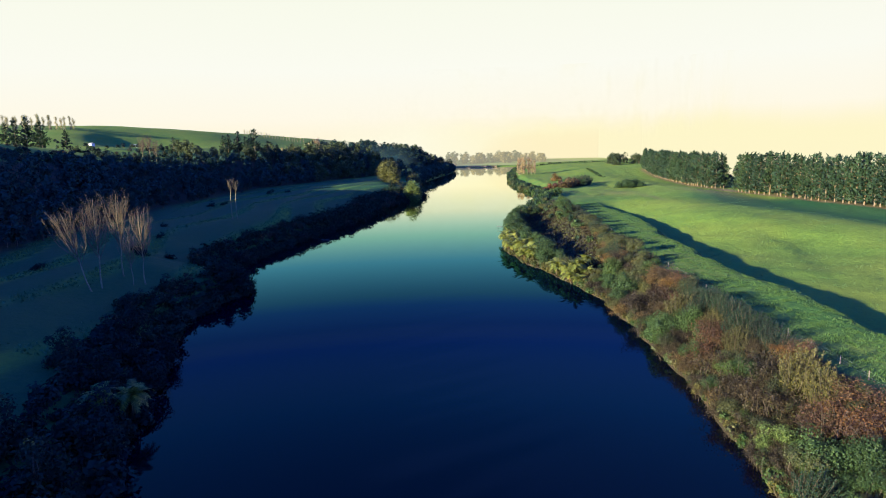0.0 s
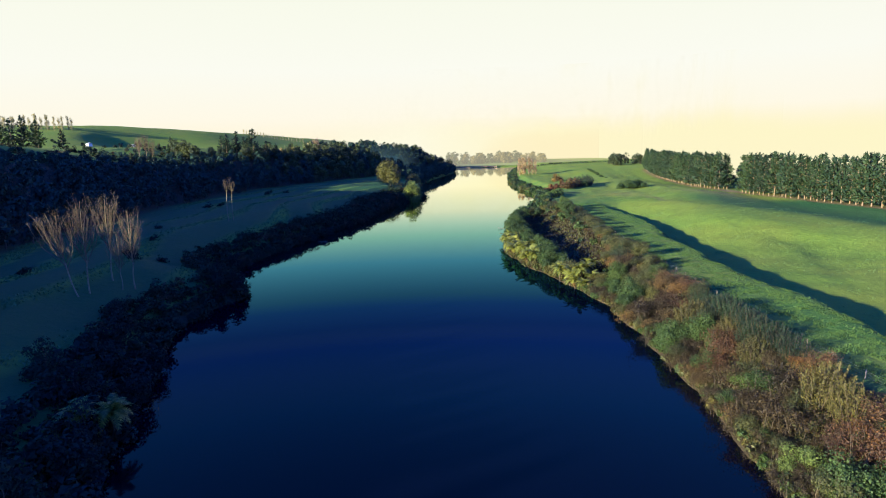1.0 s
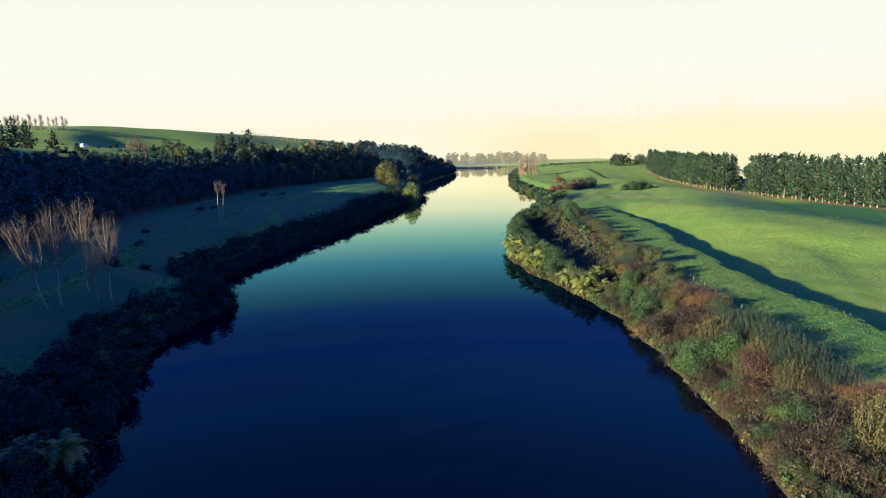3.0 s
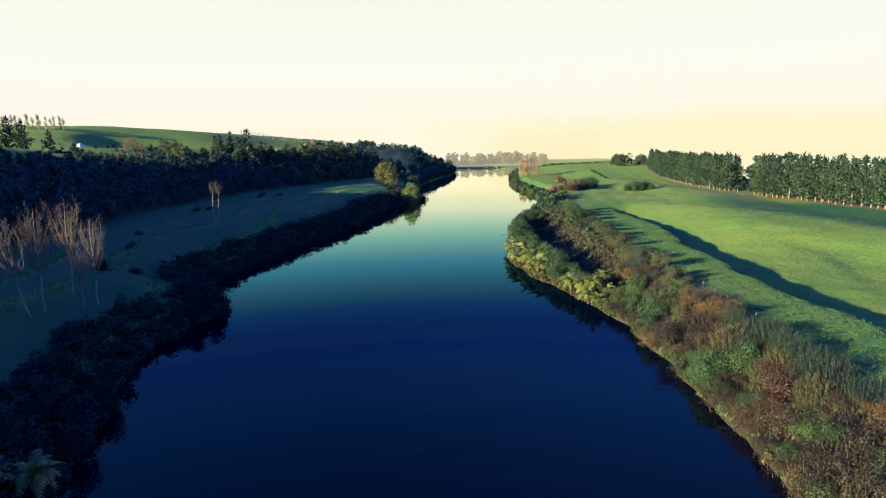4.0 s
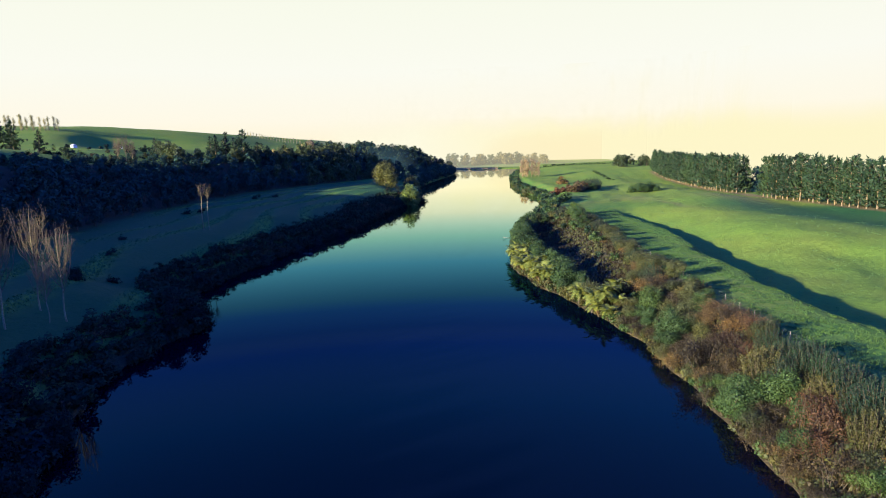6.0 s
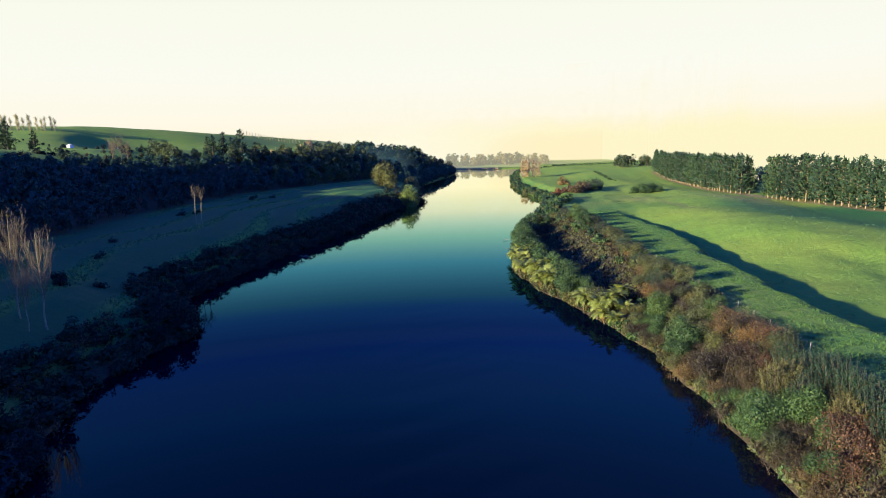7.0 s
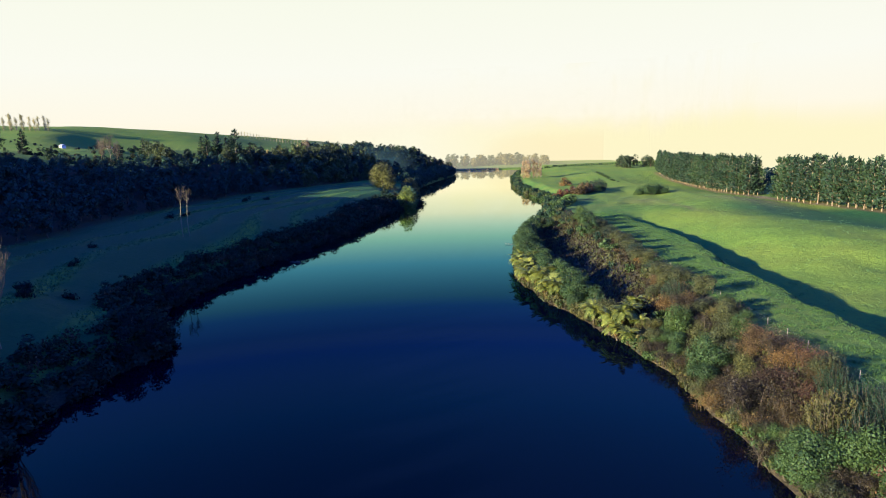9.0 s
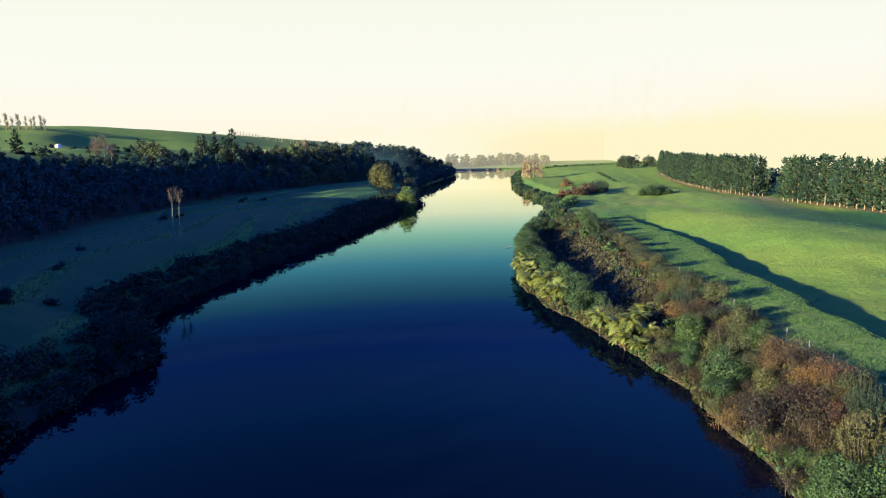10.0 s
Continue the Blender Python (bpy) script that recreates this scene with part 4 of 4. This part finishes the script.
tagged(leaning, "leafless pale poplar leaning over on the terrace", "bare tree", "leafless poplars on the terrace")
put("pole", -91.5, 262, 1.18, "leafless poplars on the terrace")
put("pole", -90, 264, 1.1, "leafless poplars on the terrace")

for x, y, k in ((-88, 172, 1.1), (-92, 178, 1.3), (-84, 180, 0.9), (-104, 150, 1.0), (-99, 208, 0.9), (-78, 196, 1.2), (-80, 203, 1.0), (-100, 120, 1.2), (-96, 116, 1.0), (-112, 240, 0.9), (-126, 330, 1.2), (-121, 336, 1.0), (-118, 420, 1.4), (-108, 428, 1.2)):
    put("shade", x, y, k, "scattered bushes on the terrace", True, sink=0.4)

# wooded slope above the terrace; rows below y 30 are unseen, added to cast shade
for y in np.arange(-150, 780, 9):
    for f in (1, 10, 20, 31, 43, 56):
        yy = y + rng.normal(0, 2.5)
        x = float(line(FOOT, yy)) - f + rng.normal(0, 2.5)
        lit = smooth(500, 640, yy)
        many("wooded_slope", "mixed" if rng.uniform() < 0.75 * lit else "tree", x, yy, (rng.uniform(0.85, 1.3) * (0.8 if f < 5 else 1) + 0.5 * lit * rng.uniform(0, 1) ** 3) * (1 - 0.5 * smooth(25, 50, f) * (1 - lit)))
grow("wooded_slope", "dense evergreen wood on the shaded slope, leaves mostly toned for shade", "wood")
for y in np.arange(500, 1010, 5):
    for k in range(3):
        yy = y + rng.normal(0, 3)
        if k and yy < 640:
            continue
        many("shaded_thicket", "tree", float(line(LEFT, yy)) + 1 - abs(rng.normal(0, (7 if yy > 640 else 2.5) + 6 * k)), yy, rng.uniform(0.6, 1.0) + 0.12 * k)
grow("shaded_thicket", "shaded evergreen thicket along the water, leaves mostly toned for shade", "thicket")

# high pasture: conifers, poplar rows, scattered trees
for x, y, k in ((-192, 560, 1.06), (-185, 566, 1.22), (-168, 560, 1.52), (-181, 575, 1.0), (-176, 568, 0.95), (-199, 568, 0.9), (-160, 572, 1.0), (-153, 580, 0.95), (-216, 500, 0.8)):
    put("spruce", x, y, k, "conifers above the slope")
for x, y, k in ((-323, 470, 1.26), (-324, 485, 1.42), (-303, 470, 1.22), (-312, 480, 1.1), (-336, 478, 1.15), (-292, 482, 0.85)):
    put("spruce", x, y, k, "conifers above the slope")
for x, y, k in ((-211, 496, 1.15), (-201, 490, 1.25), (-195, 484, 1.1), (-189, 480, 1.05), (-206, 500, 1.0), (-184, 500, 1.0), (-172, 552, 1.2), (-158, 560, 1.1), (-148, 590, 1.1), (-196, 574, 0.9)):
    put("mixed", x, y, k, "trees on the edge of the high pasture")
for k in range(24):
    put("row", -573 + k * 5.2 + rng.normal(0, 1.0), 770 + rng.normal(0, 3), rng.uniform(0.85, 1.1), "poplar row on the hilltop")
for k in range(22):
    put("row", -392 + k * 5.6 + rng.normal(0, 0.6), 1250, rng.uniform(0.5, 0.62), "small poplar row on the hill")
for k in range(120):
    y = rng.uniform(560, 760)
    x = float(line(FOOT, y)) - rng.uniform(50, 82)
    many("far_wood", "mixed" if rng.uniform() < 0.6 else "tree", x, y, rng.uniform(0.6, 1.0), sink=2.0)
for k in range(210):
    y = rng.uniform(300, 560)
    x = float(line(FOOT, y)) - 46 - 60 * rng.uniform(0, 1) ** 2
    many("far_wood", ("olive", "green", "dark", "russet", "shade")[rng.randint(5)], x, y, rng.uniform(0.7, 1.7), sink=0.3)
for x, y, k in ((-200, 424, 0.98), (-207, 428, 0.85), (-194, 420, 0.9), (-203, 419, 0.75)):
    put("bare", x, y, k, "pale trees by the farm track")
for x, y, k in ((-112, 644, 1.9), (-122, 636, 1.6), (-104, 660, 1.7), (-130, 650, 1.5), (-116, 662, 1.8), (-98, 690, 1.5), (-108, 704, 1.6), (-87, 850, 1.5), (-96, 862, 1.4), (-112, 900, 1.3), (-126, 905, 1.2),
                (-42, 1100, 1.9), (-57, 1092, 1.7), (-34, 1108, 1.8), (-70, 1100, 1.5)):
    put("mixed", x, y, k, "round trees above the bend", sink=1.0)
for x, y, k in ((-130, 660, 1.3), (-134, 664, 1.15), (-141, 668, 0.9)):
    put("column", x, y, k, "pale poplars above the bend")
for x, y, k in ((-150, 640, 1.0), (-158, 620, 0.9), (-96, 760, 0.9), (-104, 770, 0.8)):
    put("autumn", x, y, k, "autumn trees above the bend")
for x, y, k in ((-153, 772, 1.2), (-150, 760, 1.3), (-140, 765, 1.2), (-128, 780, 1.2), (-118, 770, 1.0)):
    put("mixed", x, y, k, "trees above the bend")
for k in range(150):
    y = rng.uniform(780, 1150)
    many("far_wood", "tree" if rng.uniform() < 0.7 else "mixed", float(line(FOOT, y)) - rng.uniform(-4, 130), y, rng.uniform(1.0, 1.7))

for k in range(34):
    f = k / 33
    many("far_wood", "dark", -250 - 230 * f + rng.normal(0, 6), 610 + 70 * f + rng.normal(0, 5), rng.uniform(0.5, 1.7))
for k in range(18):
    many("far_wood", "mixed", -260 - 180 * rng.uniform(), rng.uniform(500, 600), rng.uniform(0.25, 0.45), sink=0.8)

for k in range(26):
    many("far_wood", "mixed" if rng.uniform() < 0.6 else "tree", rng.uniform(-70, 40), rng.uniform(1180, 1290), rng.uniform(0.9, 1.5))

# beyond the bend
for k in range(6):
    put("column", 92 + k * 3.6, 712 + rng.normal(0, 3), rng.uniform(0.95, 1.25), "orange poplars in the mist")
for k in range(70):
    many("far_wood", "autumn" if rng.uniform() < 0.7 else "mixed", rng.uniform(20, 230), rng.uniform(1290, 1430), rng.uniform(1.1, 2.1))
for k in range(44):
    x = 132 + k * 3.8
    many("far_wood", "dark", x, 930 + 30 * math.sin(k * 0.07), rng.uniform(0.7, 1.15))
for k in range(16):
    many("far_wood", "tree", rng.uniform(238, 300), rng.uniform(440, 540), rng.uniform(0.9, 1.4))
    many("far_wood", "mixed", rng.uniform(226, 275), rng.uniform(800, 860), rng.uniform(0.8, 1.35))
grow("far_wood", "far hazy trees and hedges round the pasture", "wood")

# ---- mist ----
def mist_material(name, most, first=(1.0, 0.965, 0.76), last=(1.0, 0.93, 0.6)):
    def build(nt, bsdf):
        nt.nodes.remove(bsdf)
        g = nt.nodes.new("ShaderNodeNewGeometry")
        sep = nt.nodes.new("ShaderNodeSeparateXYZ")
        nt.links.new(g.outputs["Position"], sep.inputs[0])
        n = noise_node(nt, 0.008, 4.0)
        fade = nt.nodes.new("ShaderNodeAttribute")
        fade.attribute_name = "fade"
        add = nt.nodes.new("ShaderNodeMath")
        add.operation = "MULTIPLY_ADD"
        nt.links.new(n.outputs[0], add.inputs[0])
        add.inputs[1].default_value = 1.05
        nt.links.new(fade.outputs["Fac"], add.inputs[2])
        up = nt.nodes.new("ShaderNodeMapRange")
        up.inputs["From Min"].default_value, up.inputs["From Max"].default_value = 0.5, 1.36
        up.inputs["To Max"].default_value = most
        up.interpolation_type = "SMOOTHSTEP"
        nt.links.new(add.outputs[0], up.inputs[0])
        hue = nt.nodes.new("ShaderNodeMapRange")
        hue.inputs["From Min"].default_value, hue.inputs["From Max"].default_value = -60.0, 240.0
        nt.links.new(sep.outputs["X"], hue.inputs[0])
        # sunlight and haze in the mist are painted as emission
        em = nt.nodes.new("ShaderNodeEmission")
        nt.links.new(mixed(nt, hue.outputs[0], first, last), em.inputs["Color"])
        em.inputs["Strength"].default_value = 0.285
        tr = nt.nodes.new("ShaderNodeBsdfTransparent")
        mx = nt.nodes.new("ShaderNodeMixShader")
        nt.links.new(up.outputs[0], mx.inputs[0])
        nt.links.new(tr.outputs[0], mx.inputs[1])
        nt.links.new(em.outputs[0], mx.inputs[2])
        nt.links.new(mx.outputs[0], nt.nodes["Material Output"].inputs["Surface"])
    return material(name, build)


def mist_bank(name, angles, reach, low, label, mat, left=0.0, top=0.066, right=0.0):
    """A far glowing sheet for mist that thins out upwards and towards its ends."""
    rows = np.linspace(0, 1, 9)
    vs, fade = [], []
    for t in rows:
        z = low + t * (43 - low + 0.12 * reach)
        vs.append(np.column_stack([reach * np.sin(angles), reach * np.cos(angles), z]))
        lift = (z - 38) / reach
        side = smooth(angles[0], angles[0] + left, angles) if left else 1.0
        if right:
            side = side * (1 - smooth(angles[-1] - right, angles[-1], angles))
        thick = (1 - smooth(-0.012, top, lift)) * side
        fade.append(1.4 * thick - 0.4 if right else thick)
    n = len(angles)
    idx = np.arange(n * len(rows)).reshape(len(rows), n)
    q = np.stack([idx[:-1, :-1], idx[:-1, 1:], idx[1:, 1:], idx[1:, :-1]], -1).reshape(-1, 4)
    ob = mesh_object(name, np.concatenate(vs), q, mat, smooth_faces=True)
    at = ob.data.attributes.new("fade", "FLOAT", "POINT")
    at.data.foreach_set("value", np.concatenate(fade).astype(np.float32))
    ob.visible_shadow = False
    return tagged(ob, label, "mist", kind="structure")


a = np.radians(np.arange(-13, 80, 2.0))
mist_bank("backdrop_mist", a, 1520 - 940 * smooth(np.radians(13), np.radians(27), a), -5.0, "yellow morning mist lying over the far fields, its sunlight painted as glow",
          mist_material("glowing_mist", 1.0), np.radians(8))
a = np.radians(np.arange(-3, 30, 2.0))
mist_bank("backdrop_thin_mist", a, 1215 + 0 * a, 0.5, "thin glowing veil for the mist before the far autumn trees", mist_material("thin_mist", 0.3), np.radians(5))


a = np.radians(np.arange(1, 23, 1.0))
mist_bank("backdrop_amber_mist", a, 1480 + 0 * a, 2.0, "amber patch of mist over the far fields, its sunlight painted as glow", mist_material("amber_mist", 0.75, (1.0, 0.88, 0.58), (1.0, 0.86, 0.54)), np.radians(6), 0.05, np.radians(8))
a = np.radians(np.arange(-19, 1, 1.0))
mist_bank("backdrop_river_haze", a, 800 + 0 * a, 2.0, "faint glowing sheet painting bluish haze over the far river bend", mist_material("river_haze", 0.13, (0.25, 0.48, 0.56), (0.6, 0.75, 0.7)), np.radians(9), 0.012, np.radians(5))


def plain(name, dark, light, scale=4.0, rough=0.8):
    def build(nt, bsdf):
        n = noise_node(nt, scale, 5.0, object_space=True)
        nt.links.new(ramp(nt, n.outputs[0], [(0.3, dark), (0.7, light)]), bsdf.inputs["Base Color"])
        bsdf.inputs["Roughness"].default_value = rough
    return material(name, build)


WHITE = plain("white_painted_boards", (0.68, 0.67, 0.62), (0.82, 0.81, 0.76), 1.0)
ROOF = plain("grey_sheet_roof", (0.3, 0.3, 0.3), (0.42, 0.42, 0.41), 1.0, 0.5)
TIMBER = plain("brown_wharf_timber", (0.22, 0.15, 0.085), (0.42, 0.29, 0.17), 0.6)
GLASS = plain("dark_window_glass", (0.02, 0.025, 0.03), (0.04, 0.045, 0.05), 1.0, 0.1)


def box(w, d, h, x=0.0, y=0.0, z=0.0, bevel=0.0):
    bm = bmesh.new()
    bmesh.ops.create_cube(bm, size=1.0, matrix=Matrix.Translation((x, y, z + h / 2)) @ Matrix.Diagonal((w, d, h, 1)))
    if bevel:
        bmesh.ops.bevel(bm, geom=bm.edges[:], offset=bevel, segments=1, affect="EDGES")
    return bm


def part(name, bm, mat, parent, label=""):
    me = bpy.data.meshes.new(name)
    bm.to_mesh(me)
    bm.free()
    me.materials.append(mat)
    ob = new(name, me)
    ob.parent = parent
    if label:
        ob["label"] = label
    return ob


def gable(w, d, h, rise, over=0.5):
    """A pitched roof, its ridge along x."""
    bm = bmesh.new()
    x, y = w / 2 + over, d / 2 + over
    pts = [(-x, -y, h), (x, -y, h), (x, y, h), (-x, y, h), (-x, 0, h + rise), (x, 0, h + rise)]
    vs = [bm.verts.new(p) for p in pts]
    for f in ((0, 1, 5, 4), (2, 3, 4, 5), (0, 4, 3), (1, 2, 5), (3, 2, 1, 0)):
        bm.faces.new([vs[k] for k in f])
    return bm


def shed(name, x, y, turn, w, d, h, rise, label, bays):
    root = new(name)
    root.matrix_basis = pose(x, y, float(height(x, y)), 0, 0, turn)
    part("wall", box(w, d, h + 0.4, 0, 0, -0.4), WHITE, root)
    part("roof", gable(w, d, h, rise), ROOF, root, "grey pitched sheet roof")
    for k in range(bays):
        at = -w / 2 + (k + 0.5) * w / bays
        win = part("window", box(w / bays * 0.45, 0.12, h * 0.4, at, -d / 2 - 0.02, h * 0.35, 0.02), GLASS, root, "dark window pane")
        part("window_frame", box(w / bays * 0.53, 0.1, h * 0.05, at, -d / 2 - 0.05, h * 0.75, 0.01), WHITE, win)
        part("window_sill", box(w / bays * 0.55, 0.2, h * 0.05, at, -d / 2 - 0.08, h * 0.3, 0.01), WHITE, win)
    return tagged(root, label, "building")


shed("farm_shed", 224, 1075, 4, 42, 12, 5, 2.5, "long white farm shed in the far mist", 7)
shed("farm_cottage", -366, 650, -30, 5, 4, 2.3, 1.2, "small white farm building on the high pasture", 2)
shed("farm_cottage", -318, 645, -25, 4.5, 3.5, 2.2, 1.1, "small white farm building on the high pasture", 2)
wharf = tagged(new("timber_wharf"), "low brown timber wharf on piles at the far bank", "wharf")
part("deck", box(82, 5, 0.5, 64, 1137, 2.0, 0.05), TIMBER, wharf)
part("facing", box(82, 0.25, 1.0, 64, 1134.3, 1.0), TIMBER, wharf)
for k in range(22):
    ob = mesh_object("pile", *tube([(0, 0, -2.5), (0, 0, 1), (0, 0, 3.4)], [0.3, 0.28, 0.26], 7), TIMBER, wharf)
    ob.matrix_basis = pose(24 + k * 3.85, 1134, 0, rng.normal(0, 1.5), rng.normal(0, 1.5))

# ---- fence along the river terrace ----
WOOD = plain("weathered_post_wood", (0.12, 0.1, 0.07), (0.27, 0.23, 0.17))
WIRE = plain("dull_fence_wire", (0.2, 0.2, 0.19), (0.3, 0.3, 0.28))
FENCE = np.array([(40, 53.6), (67, 53.2), (110, 53.4), (140, 55.2), (172, 56.2), (200, 58.2), (245, 61), (300, 63)])
fence = tagged(new("wire_fence"), "wire fence with pale wooden posts along the pasture", "fence")
post_v, post_f = tube([(0, 0, -0.4), (0, 0, 0.6), (0, 0, 1.18), (0, 0, 1.25)], [0.075, 0.07, 0.068, 0.045], 8)
tops = []
first = None
for y in np.arange(44, 300, 6.2):
    yy = y + rng.normal(0, 0.15)
    x = float(line(FENCE, yy))
    if first is None:
        first = mesh_object("post", post_v, post_f, WOOD, fence)
        ob = first
    else:
        ob = new("post", first.data)
        ob.parent = fence
    ob.matrix_basis = pose(x, yy, float(height(x, yy)), rng.normal(0, 2), rng.normal(0, 2), rng.uniform(0, 90))
    tops.append((x + 0.09, yy, float(height(x, yy))))
for h in (0.35, 0.7, 1.05):
    p = np.array(tops) + np.array([0, 0, h])
    mesh_object("wire", *tube(p, np.full(len(p), 0.006), 3), WIRE, fence)

# ---- grass tufts on the near pasture and dry grass on the bank lip ----
def tufts(name, xs, ys, high, mat, label, seed, blades=3, slim=1.0):
    r = np.random.RandomState(seed)
    xs, ys = np.repeat(xs, blades), np.repeat(ys, blades)
    n = len(xs)
    xs, ys = xs + r.normal(0, 0.13, n), ys + r.normal(0, 0.13, n)
    z = height(xs, ys) - 0.05
    th, h = r.uniform(0, 6.28, n), high * r.uniform(0.5, 1.3, n)
    d = np.stack([np.cos(th), np.sin(th), 0 * th], 1)
    s = np.stack([-np.sin(th), np.cos(th), 0 * th], 1)
    b = np.stack([xs, ys, z], 1)
    w = (slim * 0.13 * high / 0.25 * r.uniform(0.6, 1.2, n))[:, None]
    tip = b + d * (h * 0.55)[:, None] + np.array([0, 0, 1]) * h[:, None]
    v = np.stack([b - s * w, b + s * w, tip + s * w * 0.35, tip - s * w * 0.35], 1).reshape(-1, 3)
    ob = mesh_object(name, v, np.arange(4 * n).reshape(n, 4), mat)
    return tagged(ob, label, "grass", kind="stuff")


r = np.random.RandomState(5)
n = 30000
ys = 50 + 270 * r.uniform(0, 1, n) ** 1.5
xs = line(FENCE, ys) + (line(CREST, ys) + 3 - line(FENCE, ys)) * r.uniform(0, 1, n) + 0.3
clump = lumps(xs, ys, 2.6, 51) + 0.8 * lumps(xs, ys, 5.5, 52) + r.normal(0, 0.12, n)
xs, ys = xs[clump > 0.0], ys[clump > 0.0]
TUFT = leaf_material("pasture_tufts", (0.03, 0.08, 0.022), (0.055, 0.125, 0.03), (0.1, 0.18, 0.04), 0.9, 0.1)
tufts("pasture_grass", xs, ys, 0.26, TUFT, "tufted green grass in tussocks on the pasture", 6, 4, 0.5)
n = 9000
ys = 90 + 330 * r.uniform(0, 1, n)
xs = line(CREST, ys) + 10 + 75 * r.uniform(0, 1, n) ** 1.4
clump = lumps(xs, ys, 7, 53) + 0.9 * lumps(xs, ys, 19, 54) + r.normal(0, 0.1, n)
xs, ys = xs[clump > 0.3], ys[clump > 0.3]
tufts("low_pasture_grass", xs, ys, 0.26, TUFT, "scattered tufts of rank green grass on the pasture", 9, 4, 0.5)
n = 60000
ys = 90 + 420 * r.uniform(0, 1, n)
xs = line(FOOT, ys) + (line(LEFT, ys) - 8 - line(FOOT, ys)) * r.uniform(0, 1, n)
worn = np.sin((line(FOOT, ys) - xs + 0.05 * ys) * 0.33 + 2.8 * lumps(xs, ys, 110, 41)) * (0.55 + 0.6 * lumps(xs, ys, 130, 42)) + r.normal(0, 0.1, n)
STRAW = leaf_material("pale_terrace_grass", (0.06, 0.14, 0.055), (0.1, 0.21, 0.08), (0.17, 0.29, 0.11), 0.9, 0.1, 0.05)
tufts("terrace_straw", xs[worn > 0.3], ys[worn > 0.3], 0.36, STRAW, "pale rank grass in long strips on the terrace", 12, 2)
n = 9000
ys = 36 + 290 * r.uniform(0, 1, n) ** 1.3
xs = line(RIGHT, ys) + 0.1 + (line(EDGE, ys) - line(RIGHT, ys)) * r.uniform(0, 1, n)
tufts("bank_grass", xs, ys, 0.6, LEAF["olive"], "rank green and yellow grass between the bank shrubs", 7, 2)
n = 7000
ys = 36 + 290 * r.uniform(0, 1, n) ** 1.3
xs = line(RIGHT, ys) + 0.1 + (line(EDGE, ys) - line(RIGHT, ys)) * r.uniform(0, 1, n)
tufts("dead_bracken", xs, ys, 0.65, LEAF["brown"], "dead brown bracken between the bank shrubs", 8, 2)


ROCK, SNAG = (-49.5, 255.0), (28.2, 283.0)


# ---- small things in the water ----
def boulder(x, y, size, label):
    bm = bmesh.new()
    bmesh.ops.create_icosphere(bm, subdivisions=3, radius=size)
    for v in bm.verts:
        v.co *= 1 + 0.28 * noise.noise(v.co * (1.1 / size)) + 0.1 * noise.noise(v.co * (3.0 / size))
        v.co.z *= 0.62
    me = bpy.data.meshes.new("river_boulder")
    bm.to_mesh(me)
    bm.free()
    me.materials.append(STONE)
    ob = new("river_boulder", me)
    ob.matrix_basis = pose(x, y, 0.1, 0, 0, 40)
    return tagged(ob, label, "boulder")


STONE = plain("wet_dark_stone", (0.012, 0.011, 0.009), (0.035, 0.03, 0.024), 1.2, 0.9)
boulder(ROCK[0], ROCK[1], 1.1, "dark wet boulder standing in the shallow water")
boulder(ROCK[0] - 2.2, ROCK[1] + 1.5, 0.8, "small dark wet boulder by the bank")
snag = tagged(new("driftwood_snag"), "grey leafless driftwood branch lying in the water", "driftwood")
snag.matrix_basis = pose(SNAG[0], SNAG[1], 0) @ Matrix.Scale(0.65, 4)
rs = np.random.RandomState(3)
GREY = plain("grey_driftwood", (0.16, 0.15, 0.13), (0.34, 0.32, 0.28), 2.0)
mesh_object("stem", *limb(rs, (1.8, 0.3, -0.2), (-3.4, -0.6, 0.9), 0.16, 0.05, 0.06, 5, 6), GREY, snag)
for k in range(9):
    b = np.array([1.0 - 0.45 * k, 0.15 - 0.08 * k, 0.1 + 0.09 * k])
    mesh_object("branch", *limb(rs, b, b + np.array([rs.uniform(-1.8, -0.4), rs.normal(0, 0.9), rs.uniform(-0.2, 0.9)]), 0.06, 0.015, 0.1, 4, 4), GREY, snag)

for t in sum(PATTERNS.values(), []) + sum(LOW.values(), []):
    far_down(t)
